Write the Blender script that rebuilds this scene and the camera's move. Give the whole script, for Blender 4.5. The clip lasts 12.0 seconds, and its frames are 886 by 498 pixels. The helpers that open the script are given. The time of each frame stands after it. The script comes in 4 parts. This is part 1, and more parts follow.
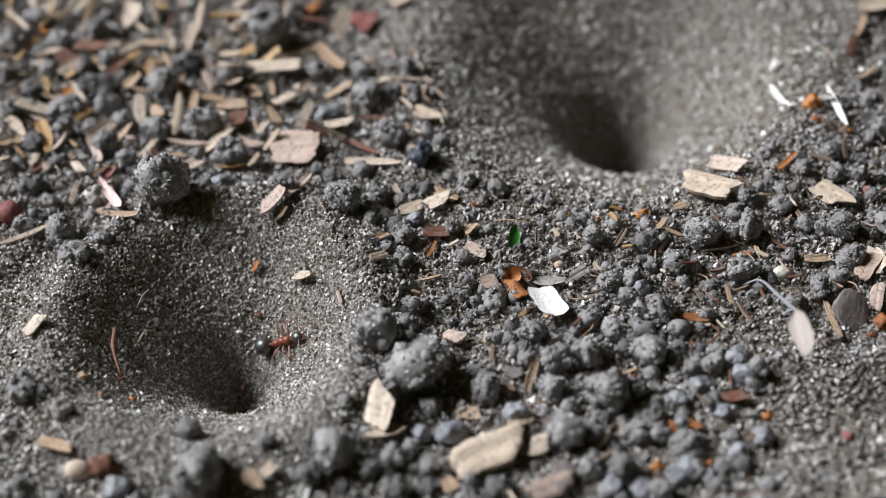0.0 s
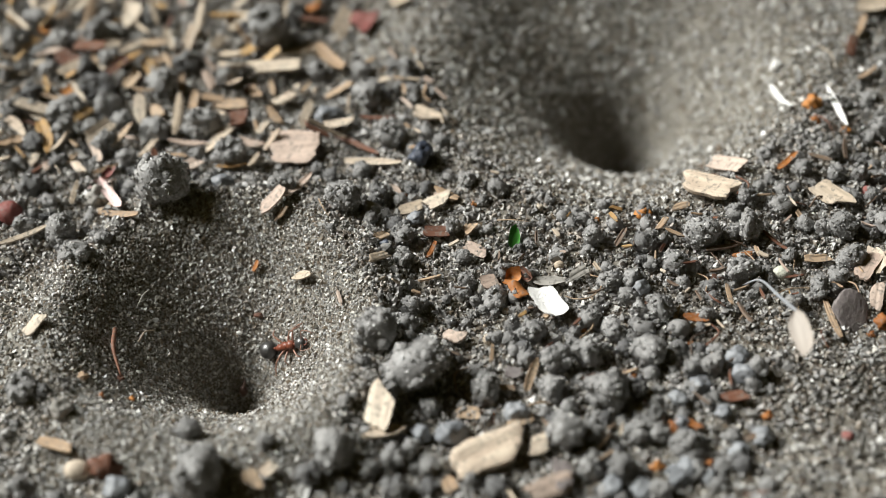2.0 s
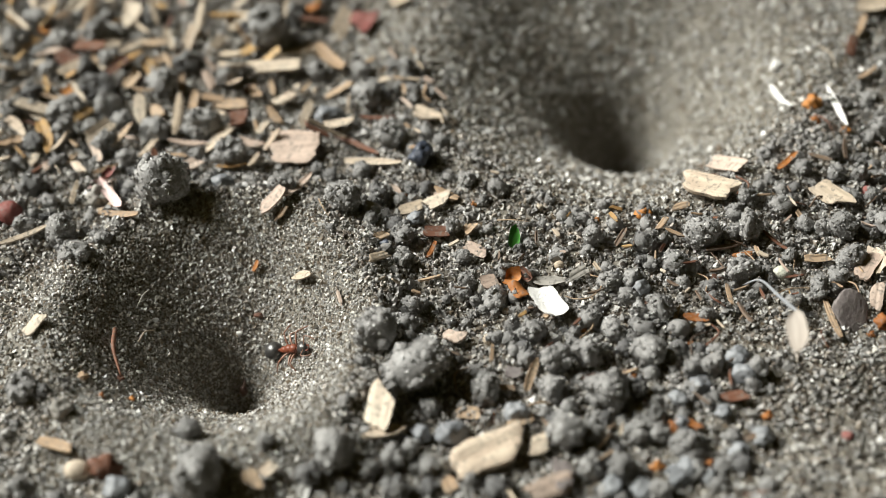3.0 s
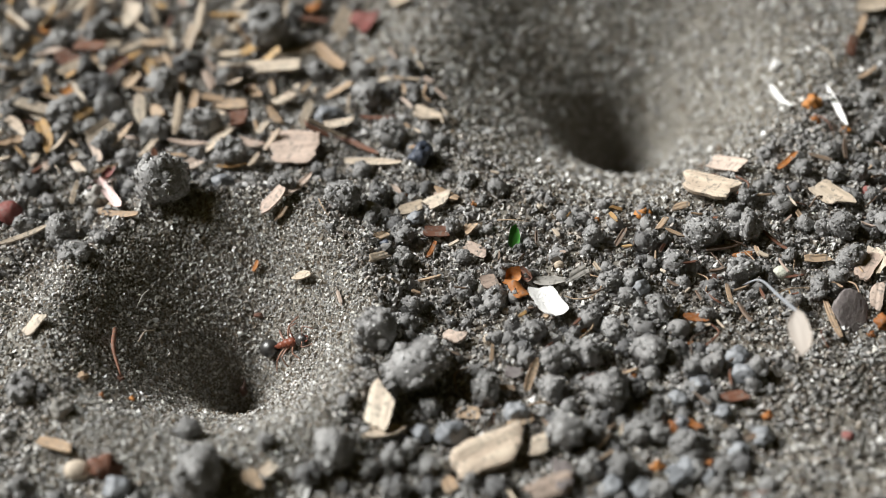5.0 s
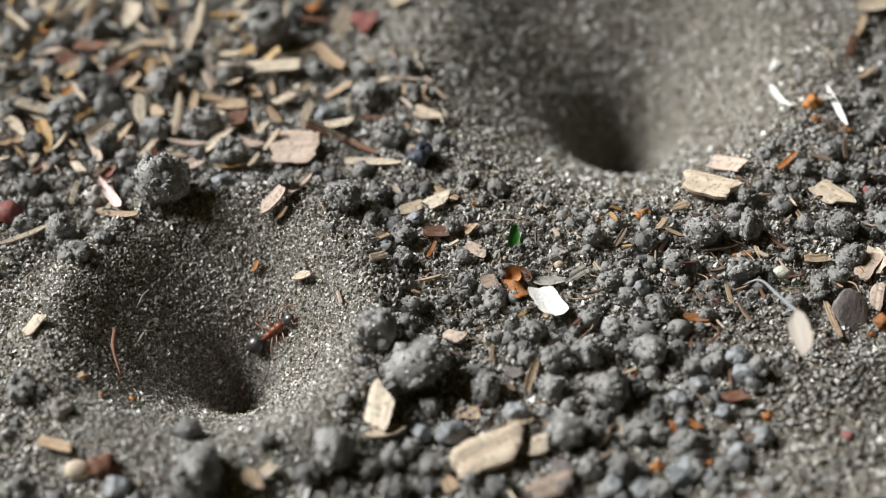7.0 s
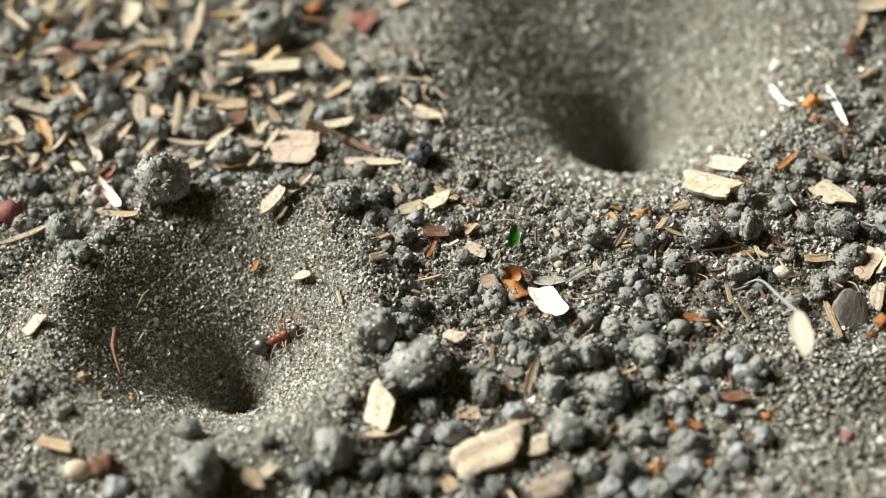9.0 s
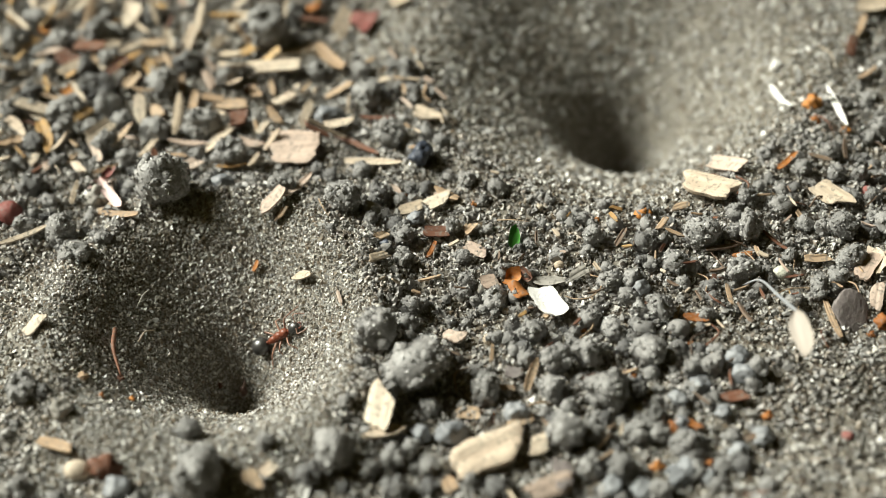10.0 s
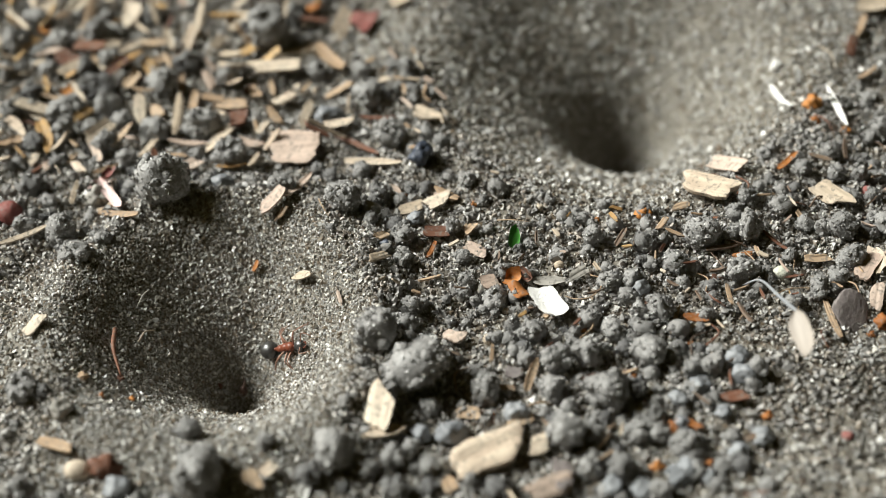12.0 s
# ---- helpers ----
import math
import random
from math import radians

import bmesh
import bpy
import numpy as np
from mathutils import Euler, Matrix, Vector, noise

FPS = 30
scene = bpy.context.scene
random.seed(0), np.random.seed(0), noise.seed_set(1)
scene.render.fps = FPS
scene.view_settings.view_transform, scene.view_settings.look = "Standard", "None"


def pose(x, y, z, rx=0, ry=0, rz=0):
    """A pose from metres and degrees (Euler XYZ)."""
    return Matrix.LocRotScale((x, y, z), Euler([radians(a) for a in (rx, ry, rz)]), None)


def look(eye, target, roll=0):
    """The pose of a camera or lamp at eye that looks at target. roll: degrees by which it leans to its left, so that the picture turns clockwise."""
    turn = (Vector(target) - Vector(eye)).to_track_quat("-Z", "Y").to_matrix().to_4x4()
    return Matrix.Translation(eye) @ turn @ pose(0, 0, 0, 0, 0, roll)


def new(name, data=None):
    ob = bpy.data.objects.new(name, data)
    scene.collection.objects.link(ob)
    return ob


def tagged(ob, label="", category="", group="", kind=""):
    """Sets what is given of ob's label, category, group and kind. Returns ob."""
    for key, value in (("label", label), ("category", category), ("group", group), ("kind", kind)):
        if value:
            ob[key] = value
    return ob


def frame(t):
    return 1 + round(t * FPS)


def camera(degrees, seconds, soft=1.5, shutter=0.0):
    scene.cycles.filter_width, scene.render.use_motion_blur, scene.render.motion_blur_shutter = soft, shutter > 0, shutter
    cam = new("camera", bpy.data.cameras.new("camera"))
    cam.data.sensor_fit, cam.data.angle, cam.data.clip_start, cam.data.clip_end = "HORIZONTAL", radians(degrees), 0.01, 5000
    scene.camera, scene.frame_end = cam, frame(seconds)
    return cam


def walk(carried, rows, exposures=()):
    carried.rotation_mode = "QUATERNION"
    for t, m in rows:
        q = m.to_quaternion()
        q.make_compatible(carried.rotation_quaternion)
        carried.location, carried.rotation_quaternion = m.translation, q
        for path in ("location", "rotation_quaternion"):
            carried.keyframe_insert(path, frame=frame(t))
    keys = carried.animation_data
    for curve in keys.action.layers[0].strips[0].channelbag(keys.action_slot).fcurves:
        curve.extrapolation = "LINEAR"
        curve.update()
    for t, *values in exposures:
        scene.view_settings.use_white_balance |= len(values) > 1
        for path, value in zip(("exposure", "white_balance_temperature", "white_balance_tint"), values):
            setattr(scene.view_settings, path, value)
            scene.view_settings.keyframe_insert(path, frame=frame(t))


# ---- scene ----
MM = 0.001

# ---- camera: it stands still, close over the ground, with a shallow field of focus ----
cam = camera(30, 12.0, soft=0.5, shutter=0.5)
cam.data.dof.use_dof = True
cam.data.dof.focus_distance = 0.155
cam.data.dof.aperture_fstop = 14.5
STAND = look((0, -0.10976, 0.11366), (0, 0, 0))
EXPOSURES = (
    (0, 0.47, 6375, 12.5), (0.5, 0.51, 6548, 10.2), (1, 0.57, 6721, 7.9), (1.5, 0.63, 6779, 7.1),
    (2, 0.66, 6837, 6.3), (2.5, 0.69, 6990, 6.0), (3, 0.75, 7048, 5.2), (3.4, 0.77, 7048, 5.2),
    (4.2, 0.71, 6913, 6.2), (5, 0.63, 6721, 7.9), (5.5, 0.54, 6663, 8.7), (6, 0.44, 6663, 8.7),
    (6.5, 0.47, 6663, 8.7), (7, 0.57, 6779, 7.1), (7.8, 0.72, 7029, 4.6), (8.5, 0.90, 7279, 2.1),
    (9, 0.95, 7337, 1.3), (9.5, 0.97, 7394, 0.6), (10, 0.90, 7394, 0.6), (10.5, 0.87, 7337, 1.3),
    (11, 0.81, 7221, 2.9), (11.5, 0.78, 7067, 3.3), (12, 0.75, 7010, 4.0),
)
walk(cam, [(0.0, STAND), (12.0, STAND)], EXPOSURES)

# ---- light: soft daylight from behind on the west side ----
world = bpy.data.worlds.new("daylight")
scene.world = world
world.use_nodes = True
sky = world.node_tree.nodes.new("ShaderNodeTexSky")
sky.sky_type, sky.sun_disc = "NISHITA", False
sky.sun_elevation, sky.sun_rotation = radians(36.8), radians(-71.3)
sky.air_density, sky.dust_density, sky.ozone_density = 1.0, 6.0, 0.6
warm = world.node_tree.nodes.new("ShaderNodeMix")
warm.data_type, warm.blend_type = "RGBA", "MULTIPLY"
warm.inputs["Factor"].default_value, warm.inputs["B"].default_value = 1.0, (1.0, 0.66, 0.09, 1)
world.node_tree.links.new(sky.outputs[0], warm.inputs["A"])
world.node_tree.links.new(warm.outputs["Result"], world.node_tree.nodes["Background"].inputs[0])
world.node_tree.nodes["Background"].inputs[1].default_value = 0.0072
sun = new("sun", bpy.data.lights.new("sun", "SUN"))
sun.data.energy, sun.data.angle, sun.data.color = 5.0, radians(27), (0.945, 0.97, 1.0)
sun.matrix_world = look((-0.74, 0.25, 0.585), (0, 0, 0))


# ---- materials ----
def material(name, colours, scale=900.0, rough=(0.5, 0.8), bump=0.4, spec=0.4, random_from="object", spread=0.35, stretch=(1, 1, 1), second=0.25, stops=None, dust=0.0):
    """A mottled surface. colours: two to five linear base colours; each piece takes its own share of them."""
    m = bpy.data.materials.new(name)
    m.use_nodes = True
    n, ln = m.node_tree.nodes, m.node_tree.links
    bsdf = n["Principled BSDF"]
    bsdf.inputs["Specular IOR Level"].default_value = spec
    coord = n.new("ShaderNodeTexCoord")
    size = n.new("ShaderNodeMapping")
    size.inputs["Scale"].default_value = stretch
    ln.new(coord.outputs["Object"], size.inputs["Vector"])
    fine = n.new("ShaderNodeTexNoise")
    fine.inputs["Scale"].default_value, fine.inputs["Detail"].default_value = scale * 4, 4
    broad = n.new("ShaderNodeTexNoise")
    broad.inputs["Scale"].default_value, broad.inputs["Detail"].default_value = scale, 3
    for tex in (fine, broad):
        ln.new(size.outputs[0], tex.inputs["Vector"])
    if random_from == "island":
        own = n.new("ShaderNodeNewGeometry").outputs["Random Per Island"]
    else:
        own = n.new("ShaderNodeObjectInfo").outputs["Random"]
    mix = n.new("ShaderNodeMath")
    mix.operation = "MULTIPLY_ADD"
    mix.inputs[1].default_value = second
    ln.new(broad.outputs[0], mix.inputs[0])
    part_own = n.new("ShaderNodeMath")
    part_own.operation = "MULTIPLY_ADD"
    part_own.inputs[1].default_value, part_own.inputs[2].default_value = 1 - second * 0.6, -second * 0.2
    ln.new(own, part_own.inputs[0])
    ln.new(part_own.outputs[0], mix.inputs[2])
    ramp = n.new("ShaderNodeValToRGB")
    while len(ramp.color_ramp.elements) < len(colours):
        ramp.color_ramp.elements.new(0.5)
    for k, c in enumerate(colours):
        ramp.color_ramp.elements[k].position = stops[k] if stops else k / (len(colours) - 1)
        ramp.color_ramp.elements[k].color = (*c, 1)
    ln.new(mix.outputs[0], ramp.inputs[0])
    shade = n.new("ShaderNodeMix")
    shade.data_type, shade.blend_type = "RGBA", "OVERLAY"
    shade.inputs["Factor"].default_value = spread
    ln.new(ramp.outputs[0], shade.inputs["A"])
    ln.new(fine.outputs[0], shade.inputs["B"])
    colour = shade.outputs["Result"]
    if dust:
        specks = n.new("ShaderNodeTexNoise")
        specks.inputs["Scale"].default_value, specks.inputs["Detail"].default_value = 2600, 3
        ln.new(coord.outputs["Object"], specks.inputs["Vector"])
        cover = n.new("ShaderNodeMapRange")
        cover.inputs["From Min"].default_value, cover.inputs["From Max"].default_value = 0.54, 0.68
        cover.inputs["To Max"].default_value = dust
        ln.new(specks.outputs[0], cover.inputs["Value"])
        soil = n.new("ShaderNodeMix")
        soil.data_type = "RGBA"
        soil.inputs["B"].default_value = (0.15, 0.14, 0.125, 1)
        ln.new(cover.outputs[0], soil.inputs["Factor"])
        ln.new(colour, soil.inputs["A"])
        colour = soil.outputs["Result"]
    ln.new(colour, bsdf.inputs["Base Color"])
    gloss = n.new("ShaderNodeMapRange")
    gloss.inputs["To Min"].default_value, gloss.inputs["To Max"].default_value = rough
    ln.new(fine.outputs[0], gloss.inputs["Value"])
    ln.new(gloss.outputs[0], bsdf.inputs["Roughness"])
    relief = n.new("ShaderNodeBump")
    relief.inputs["Strength"].default_value, relief.inputs["Distance"].default_value = bump, 0.00012
    ln.new(fine.outputs[0], relief.inputs["Height"])
    ln.new(relief.outputs[0], bsdf.inputs["Normal"])
    return m


GRAIN = material("sand_grain", [(0.07, 0.06, 0.047), (0.205, 0.16, 0.113), (0.28, 0.272, 0.256), (0.35, 0.351, 0.35), (0.445, 0.42, 0.37), (0.59, 0.583, 0.56), (0.91, 0.90, 0.88)],
                 1500, (0.15, 0.55), 0.3, 0.6, "island", 0.3, second=0.1, stops=(0.0, 0.18, 0.38, 0.60, 0.76, 0.89, 1.0))
GRIT = material("soil_grit", [(0.05, 0.044, 0.039), (0.135, 0.106, 0.082), (0.19, 0.179, 0.168), (0.255, 0.247, 0.24), (0.35, 0.30, 0.25), (0.45, 0.43, 0.40), (0.78, 0.74, 0.68)],
                1200, (0.2, 0.6), 0.6, 0.6, "island", 0.4, second=0.15, stops=(0.0, 0.16, 0.36, 0.57, 0.75, 0.88, 1.0))
CRUMBLY = material("crumbled_soil", [(0.10, 0.094, 0.088), (0.19, 0.184, 0.177), (0.285, 0.278, 0.27), (0.41, 0.40, 0.385), (0.72, 0.70, 0.66)],
                   1500, (0.2, 0.6), 0.5, 0.55, "island", 0.4, second=0.15, stops=(0.0, 0.2, 0.56, 0.86, 1.0))
EARTH = material("packed_earth", [(0.095, 0.085, 0.068), (0.155, 0.141, 0.118), (0.22, 0.204, 0.178)], 1500, (0.6, 0.9), 0.8, 0.3, "object", 0.5, second=0.9)
STUCK = material("stuck_grain", [(0.11, 0.108, 0.105), (0.195, 0.192, 0.189), (0.285, 0.282, 0.278), (0.46, 0.454, 0.443), (0.88, 0.87, 0.85)],
                 1500, (0.12, 0.5), 0.3, 0.7, "island", 0.3, second=0.1, stops=(0.0, 0.2, 0.58, 0.84, 1.0))
SOIL = {
    "grey": material("grey_soil", [(0.17, 0.166, 0.163), (0.235, 0.23, 0.226), (0.31, 0.303, 0.297)], 2600, (0.32, 0.65), 0.9, 0.5, "object", 0.6, second=0.6),
    "dark": material("dark_soil", [(0.09, 0.09, 0.093), (0.14, 0.138, 0.138), (0.19, 0.185, 0.18)], 2600, (0.4, 0.75), 1.0, 0.45, "object", 0.6, second=0.6),
    "bluish": material("bluish_stone", [(0.15, 0.157, 0.17), (0.22, 0.23, 0.245), (0.27, 0.277, 0.285)], 500, (0.4, 0.7), 0.4, 0.5, "object", 0.35, second=0.6),
    "slate": material("slate_stone", [(0.03, 0.036, 0.05), (0.05, 0.06, 0.085), (0.075, 0.09, 0.12)], 500, (0.3, 0.6), 0.4, 0.5, "object", 0.35, second=0.6),
}
ALONG = (0.12, 1, 1)
TONES = {
    "pale": ([(0.37, 0.295, 0.215), (0.49, 0.405, 0.315), (0.59, 0.51, 0.415)], ALONG),
    "tan": ([(0.27, 0.18, 0.11), (0.38, 0.27, 0.18), (0.48, 0.36, 0.25)], ALONG),
    "straw": ([(0.39, 0.295, 0.215), (0.52, 0.42, 0.325), (0.62, 0.525, 0.425)], ALONG),
    "pinkish": ([(0.36, 0.27, 0.22), (0.45, 0.35, 0.29), (0.53, 0.43, 0.36)], ALONG),
    "orange": ([(0.17, 0.06, 0.022), (0.36, 0.135, 0.035), (0.56, 0.25, 0.07)], (1, 1, 1)),
    "golden": ([(0.26, 0.145, 0.055), (0.40, 0.25, 0.105), (0.54, 0.37, 0.19)], ALONG),
    "russet": ([(0.09, 0.04, 0.025), (0.15, 0.065, 0.04), (0.23, 0.11, 0.07)], ALONG),
    "brown": ([(0.10, 0.07, 0.05), (0.16, 0.11, 0.08), (0.22, 0.16, 0.11)], ALONG),
    "white": ([(0.78, 0.77, 0.75), (0.84, 0.83, 0.81), (0.88, 0.87, 0.85)], (1, 1, 1)),
    "silver": ([(0.26, 0.25, 0.23), (0.35, 0.33, 0.30), (0.45, 0.43, 0.39)], ALONG),
    "mauve": ([(0.11, 0.095, 0.095), (0.16, 0.14, 0.137), (0.22, 0.19, 0.185)], (1, 1, 1)),
    "wine": ([(0.16, 0.045, 0.04), (0.25, 0.085, 0.075), (0.31, 0.14, 0.125)], (1, 1, 1)),
    "blush": ([(0.52, 0.34, 0.33), (0.66, 0.50, 0.48), (0.76, 0.64, 0.61)], ALONG),
    "celadon": ([(0.34, 0.36, 0.29), (0.44, 0.45, 0.37), (0.52, 0.53, 0.45)], (1, 1, 1)),
    "green": ([(0.03, 0.16, 0.02), (0.05, 0.24, 0.03), (0.09, 0.30, 0.05)], ALONG),
}
DRY = {k: material("dry_" + k, c, 700, (0.5, 0.8), 0.8, 0.3, "object", 0.6, s, 0.6, dust=0.15 if k in ("white", "green") else 0.7) for k, (c, s) in TONES.items()}
ANT_RED = material("ant_red", [(0.12, 0.03, 0.016), (0.22, 0.064, 0.034)], 900, (0.35, 0.55), 0.3, 0.4, "object", 0.3)
ANT_BLACK = material("ant_black", [(0.018, 0.017, 0.016), (0.036, 0.034, 0.032)], 900, (0.3, 0.48), 0.35, 0.9, "object", 0.3)
ANT_LEG = material("ant_leg", [(0.22, 0.11, 0.075), (0.32, 0.18, 0.13)], 900, (0.3, 0.5), 0.1, 0.5, "object", 0.3)
LARVA = material("larva_brown", [(0.09, 0.05, 0.04), (0.15, 0.085, 0.065)], 900, (0.35, 0.6), 0.3, 0.5, "object", 0.4)
HUSK = material("husk_cream", [(0.25, 0.205, 0.17), (0.33, 0.29, 0.255), (0.41, 0.375, 0.345)], 400, (0.45, 0.7), 0.3, 0.4, "object", 0.3, ALONG)
STALK = material("stalk_grey", [(0.22, 0.23, 0.25), (0.30, 0.31, 0.33)], 600, (0.5, 0.7), 0.3, 0.4, "object", 0.3)

# ---- the lie of the ground, in millimetres ----
PITS = ((-20.9, -9.2, 13.6, 13.0, 3.0, 1.8, 1.2, 0.26, 0.19), (18.3, 25.1, 19.8, 15.6, 8.5, 2.0, 1.4, 0.23, 0.19))
# each: centre x, y, radius, depth, throat depth, lean of the floor, throat's shift and width, softness of the lip
PATCHES = ((34.1, -23.0, 16, 15, 0.2), (-37.5, -9.4, 10, 9, 1), (36.9, 30.8, 9, 12, 1), (-25.9, -22.9, 13, 6, 0.97), (-16.6, -24.1, 9, 6, 0.97), (-4.0, 33.6, 6, 8, 0.9))    # smooth sand: centre x, y, half width, half depth, purity


def lattice(x, y, size, seed):
    """Smooth value noise from -1 to 1."""
    x, y = np.asarray(x, float) / size, np.asarray(y, float) / size
    i, j = np.floor(x), np.floor(y)
    u, v = x - i, y - j
    u, v = u * u * (3 - 2 * u), v * v * (3 - 2 * v)

    def corner(a, b):
        h = np.sin(a * 127.1 + b * 311.7 + seed * 74.7) * 43758.5453
        return 2 * (h - np.floor(h)) - 1
    return ((corner(i, j) * (1 - u) + corner(i + 1, j) * u) * (1 - v)
            + (corner(i, j + 1) * (1 - u) + corner(i + 1, j + 1) * u) * v)


def pit_ring(x, y, pit):
    """Distance from the pit's middle as a share of its uneven radius."""
    cx, cy, radius = pit[:3]
    dx, dy = np.asarray(x, float) - cx, np.asarray(y, float) - cy
    a = np.arctan2(dy, dx)
    wobble = 1 + 0.035 * np.sin(2 * a + cx) + 0.03 * np.sin(3 * a + cy) + 0.012 * np.sin(7 * a)
    return np.hypot(dx, dy) / (radius * wobble)


def sandiness(x, y):
    """1 on the sifted sand in and round the pits and on the smooth patch, 0 on the rubble."""
    s = np.zeros(np.shape(x))
    for pit, reach in zip(PITS, (1.14, 1.05)):
        s = np.maximum(s, np.clip((reach - pit_ring(x, y, pit) + 0.08 * lattice(x, y, 4, 5)) / 0.12, 0, 1))
    for px, py, rx, ry, most in PATCHES:
        patch = np.hypot((np.asarray(x, float) - px) / rx, (np.asarray(y, float) - py) / ry)
        s = np.maximum(s, np.clip((1.0 - patch + 0.15 * lattice(x, y, 5, 8)) / 0.3, 0, most))
    return s


def height(x, y):
    x, y = np.asarray(x, float), np.asarray(y, float)
    z = 0.7 * lattice(x, y, 26, 1) + 0.4 * lattice(x, y, 9, 2)
    z = z + (1 - sandiness(x, y)) * (0.35 * lattice(x, y, 3.1, 3) + 0.15 * lattice(x, y, 1.3, 4))
    for cx, cy, radius, depth, throat, lean, shift, width, soft in PITS:
        pit = (cx, cy, radius)
        r = pit_ring(x, y, pit)
        inside = np.clip(1 - pit_ring(x - lean * np.clip(1 - r, 0, 1), y, pit), 0, None)
        bowl = depth * (np.sqrt(inside * inside + soft * soft) - soft)
        core = throat * np.exp(-(np.hypot(x - cx - shift, y - cy) / (width * radius)) ** 2)
        rim = (4.4 - 0.17 * radius) * np.exp(-((r - 1.14) / 0.24) ** 2)
        z = z * np.clip(0.25 + 0.75 * r, 0, 1) + rim - bowl - core
    far = np.hypot(x, y)
    return (z + 0.04 * x) * np.clip(1.6 - far / 150, 0, 1) + 0.05 * lattice(x, y, 0.9, 6)


def at(x, y, up=0.0):
    return Vector((x, y, float(height(x, y)) + up))


# ---- mesh helpers ----
rng = np.random.default_rng(7)
dice = random.Random(11)


def mesh_of(name, verts, faces, mat, smooth=False):
    """A mesh from numpy triangles, in millimetres."""
    me = bpy.data.meshes.new(name)
    verts, faces = np.asarray(verts, np.float32) * MM, np.asarray(faces, np.int32)
    me.vertices.add(len(verts))
    me.vertices.foreach_set("co", verts.ravel())
    me.loops.add(faces.size)
    me.loops.foreach_set("vertex_index", faces.ravel())
    me.polygons.add(len(faces))
    me.polygons.foreach_set("loop_start", np.arange(0, faces.size, faces.shape[1], dtype=np.int32))
    me.polygons.foreach_set("use_smooth", np.full(len(faces), smooth))
    me.update(calc_edges=True)
    me.validate()
    me.materials.append(mat)
    return me


def ball(level):
    bm = bmesh.new()
    bmesh.ops.create_icosphere(bm, subdivisions=level, radius=1.0)
    v = np.array([p.co for p in bm.verts])
    t = np.array([[p.index for p in q.verts] for q in bm.faces])
    bm.free()
    return v, t


def hull(points):
    bm = bmesh.new()
    for p in points:
        bm.verts.new(p)
    bmesh.ops.convex_hull(bm, input=bm.verts[:])
    loose = [v for v in bm.verts if not v.link_faces]
    bmesh.ops.delete(bm, geom=loose, context="VERTS")
    bmesh.ops.triangulate(bm, faces=bm.faces[:])
    bm.verts.index_update()
    v = np.array([p.co for p in bm.verts])
    t = np.array([[p.index for p in q.verts] for q in bm.faces])
    bm.free()
    return v, t


def turns(count):
    """Random rotation matrices."""
    q = rng.normal(size=(count, 4))
    w, x, y, z = (q / np.linalg.norm(q, axis=1, keepdims=True)).T
    return np.stack([1 - 2 * (y * y + z * z), 2 * (x * y - w * z), 2 * (x * z + w * y),
                     2 * (x * y + w * z), 1 - 2 * (x * x + z * z), 2 * (y * z - w * x),
                     2 * (x * z - w * y), 2 * (y * z + w * x), 1 - 2 * (x * x + y * y)], 1).reshape(-1, 3, 3)


def scatter(shapes, places, sizes):
    """Many turned and sized copies of the shapes, joined."""
    vs, ts, base = [], [], 0
    kind = rng.integers(0, len(shapes), len(places))
    for k, (v, t) in enumerate(shapes):
        who = np.nonzero(kind == k)[0]
        if not len(who):
            continue
        stretch = rng.uniform(0.75, 1.25, (len(who), 1, 3))
        w = np.einsum("nij,nvj->nvi", turns(len(who)), v[None] * stretch) * sizes[who, None, None] + places[who, None]
        vs.append(w.reshape(-1, 3))
        ts.append((t[None] + (np.arange(len(who)) * len(v))[:, None, None] + base).reshape(-1, 3))
        base += len(who) * len(v)
    return np.concatenate(vs), np.concatenate(ts)


def lump(level, seed, rough=0.2, cuts=5, jitter=0.0):
    """An uneven angular clod, radius about one."""
    v, t = ball(level)
    r = np.random.default_rng(seed)
    for _ in range(cuts):
        n = r.normal(size=3)
        n /= np.linalg.norm(n)
        over = np.clip(v @ n - r.uniform(0.62, 0.85), 0, None)
        v = v - 0.85 * over[:, None] * n
    out = []
    for p in v:
        q = Vector(p) + Vector((seed * 3.1, seed * 1.7, 0))
        out.append(1 + rough * noise.noise(q * 1.4) + 0.6 * rough * noise.noise(q * 3.3) + 0.42 * rough * noise.noise(q * 7.0))
    return v * (np.array(out) + jitter * r.normal(size=len(v)))[:, None], t


def pebble_hull(corners):
    p = rng.normal(size=(corners, 3))
    v, t = hull(p / np.linalg.norm(p, axis=1, keepdims=True) * rng.uniform(0.8, 1.1, (corners, 1)))
    return v, t


GRAINS = [pebble_hull(6) for k in range(14)]
CHIPPINGS = [pebble_hull(10) for _ in range(14)]


def crumbled(grains):
    """A crumb of soil: an angular core with grains stuck all over it."""
    v, t = pebble_hull(9)
    vs, ts, base = [v * 0.8], [t], len(v)
    for k in range(grains):
        out = rng.normal(size=3)
        g, h = GRAINS[rng.integers(0, len(GRAINS))]
        vs.append(g * rng.uniform(0.24, 0.46) + 0.74 * out / np.linalg.norm(out))
        ts.append(h + base)
        base += len(g)
    return np.concatenate(vs), np.concatenate(ts)


NUBS = [crumbled(7) for k in range(16)]


def part(name, mesh, parent=None, label=""):
    ob = new(name, mesh)
    ob.parent = parent
    return tagged(ob, label)


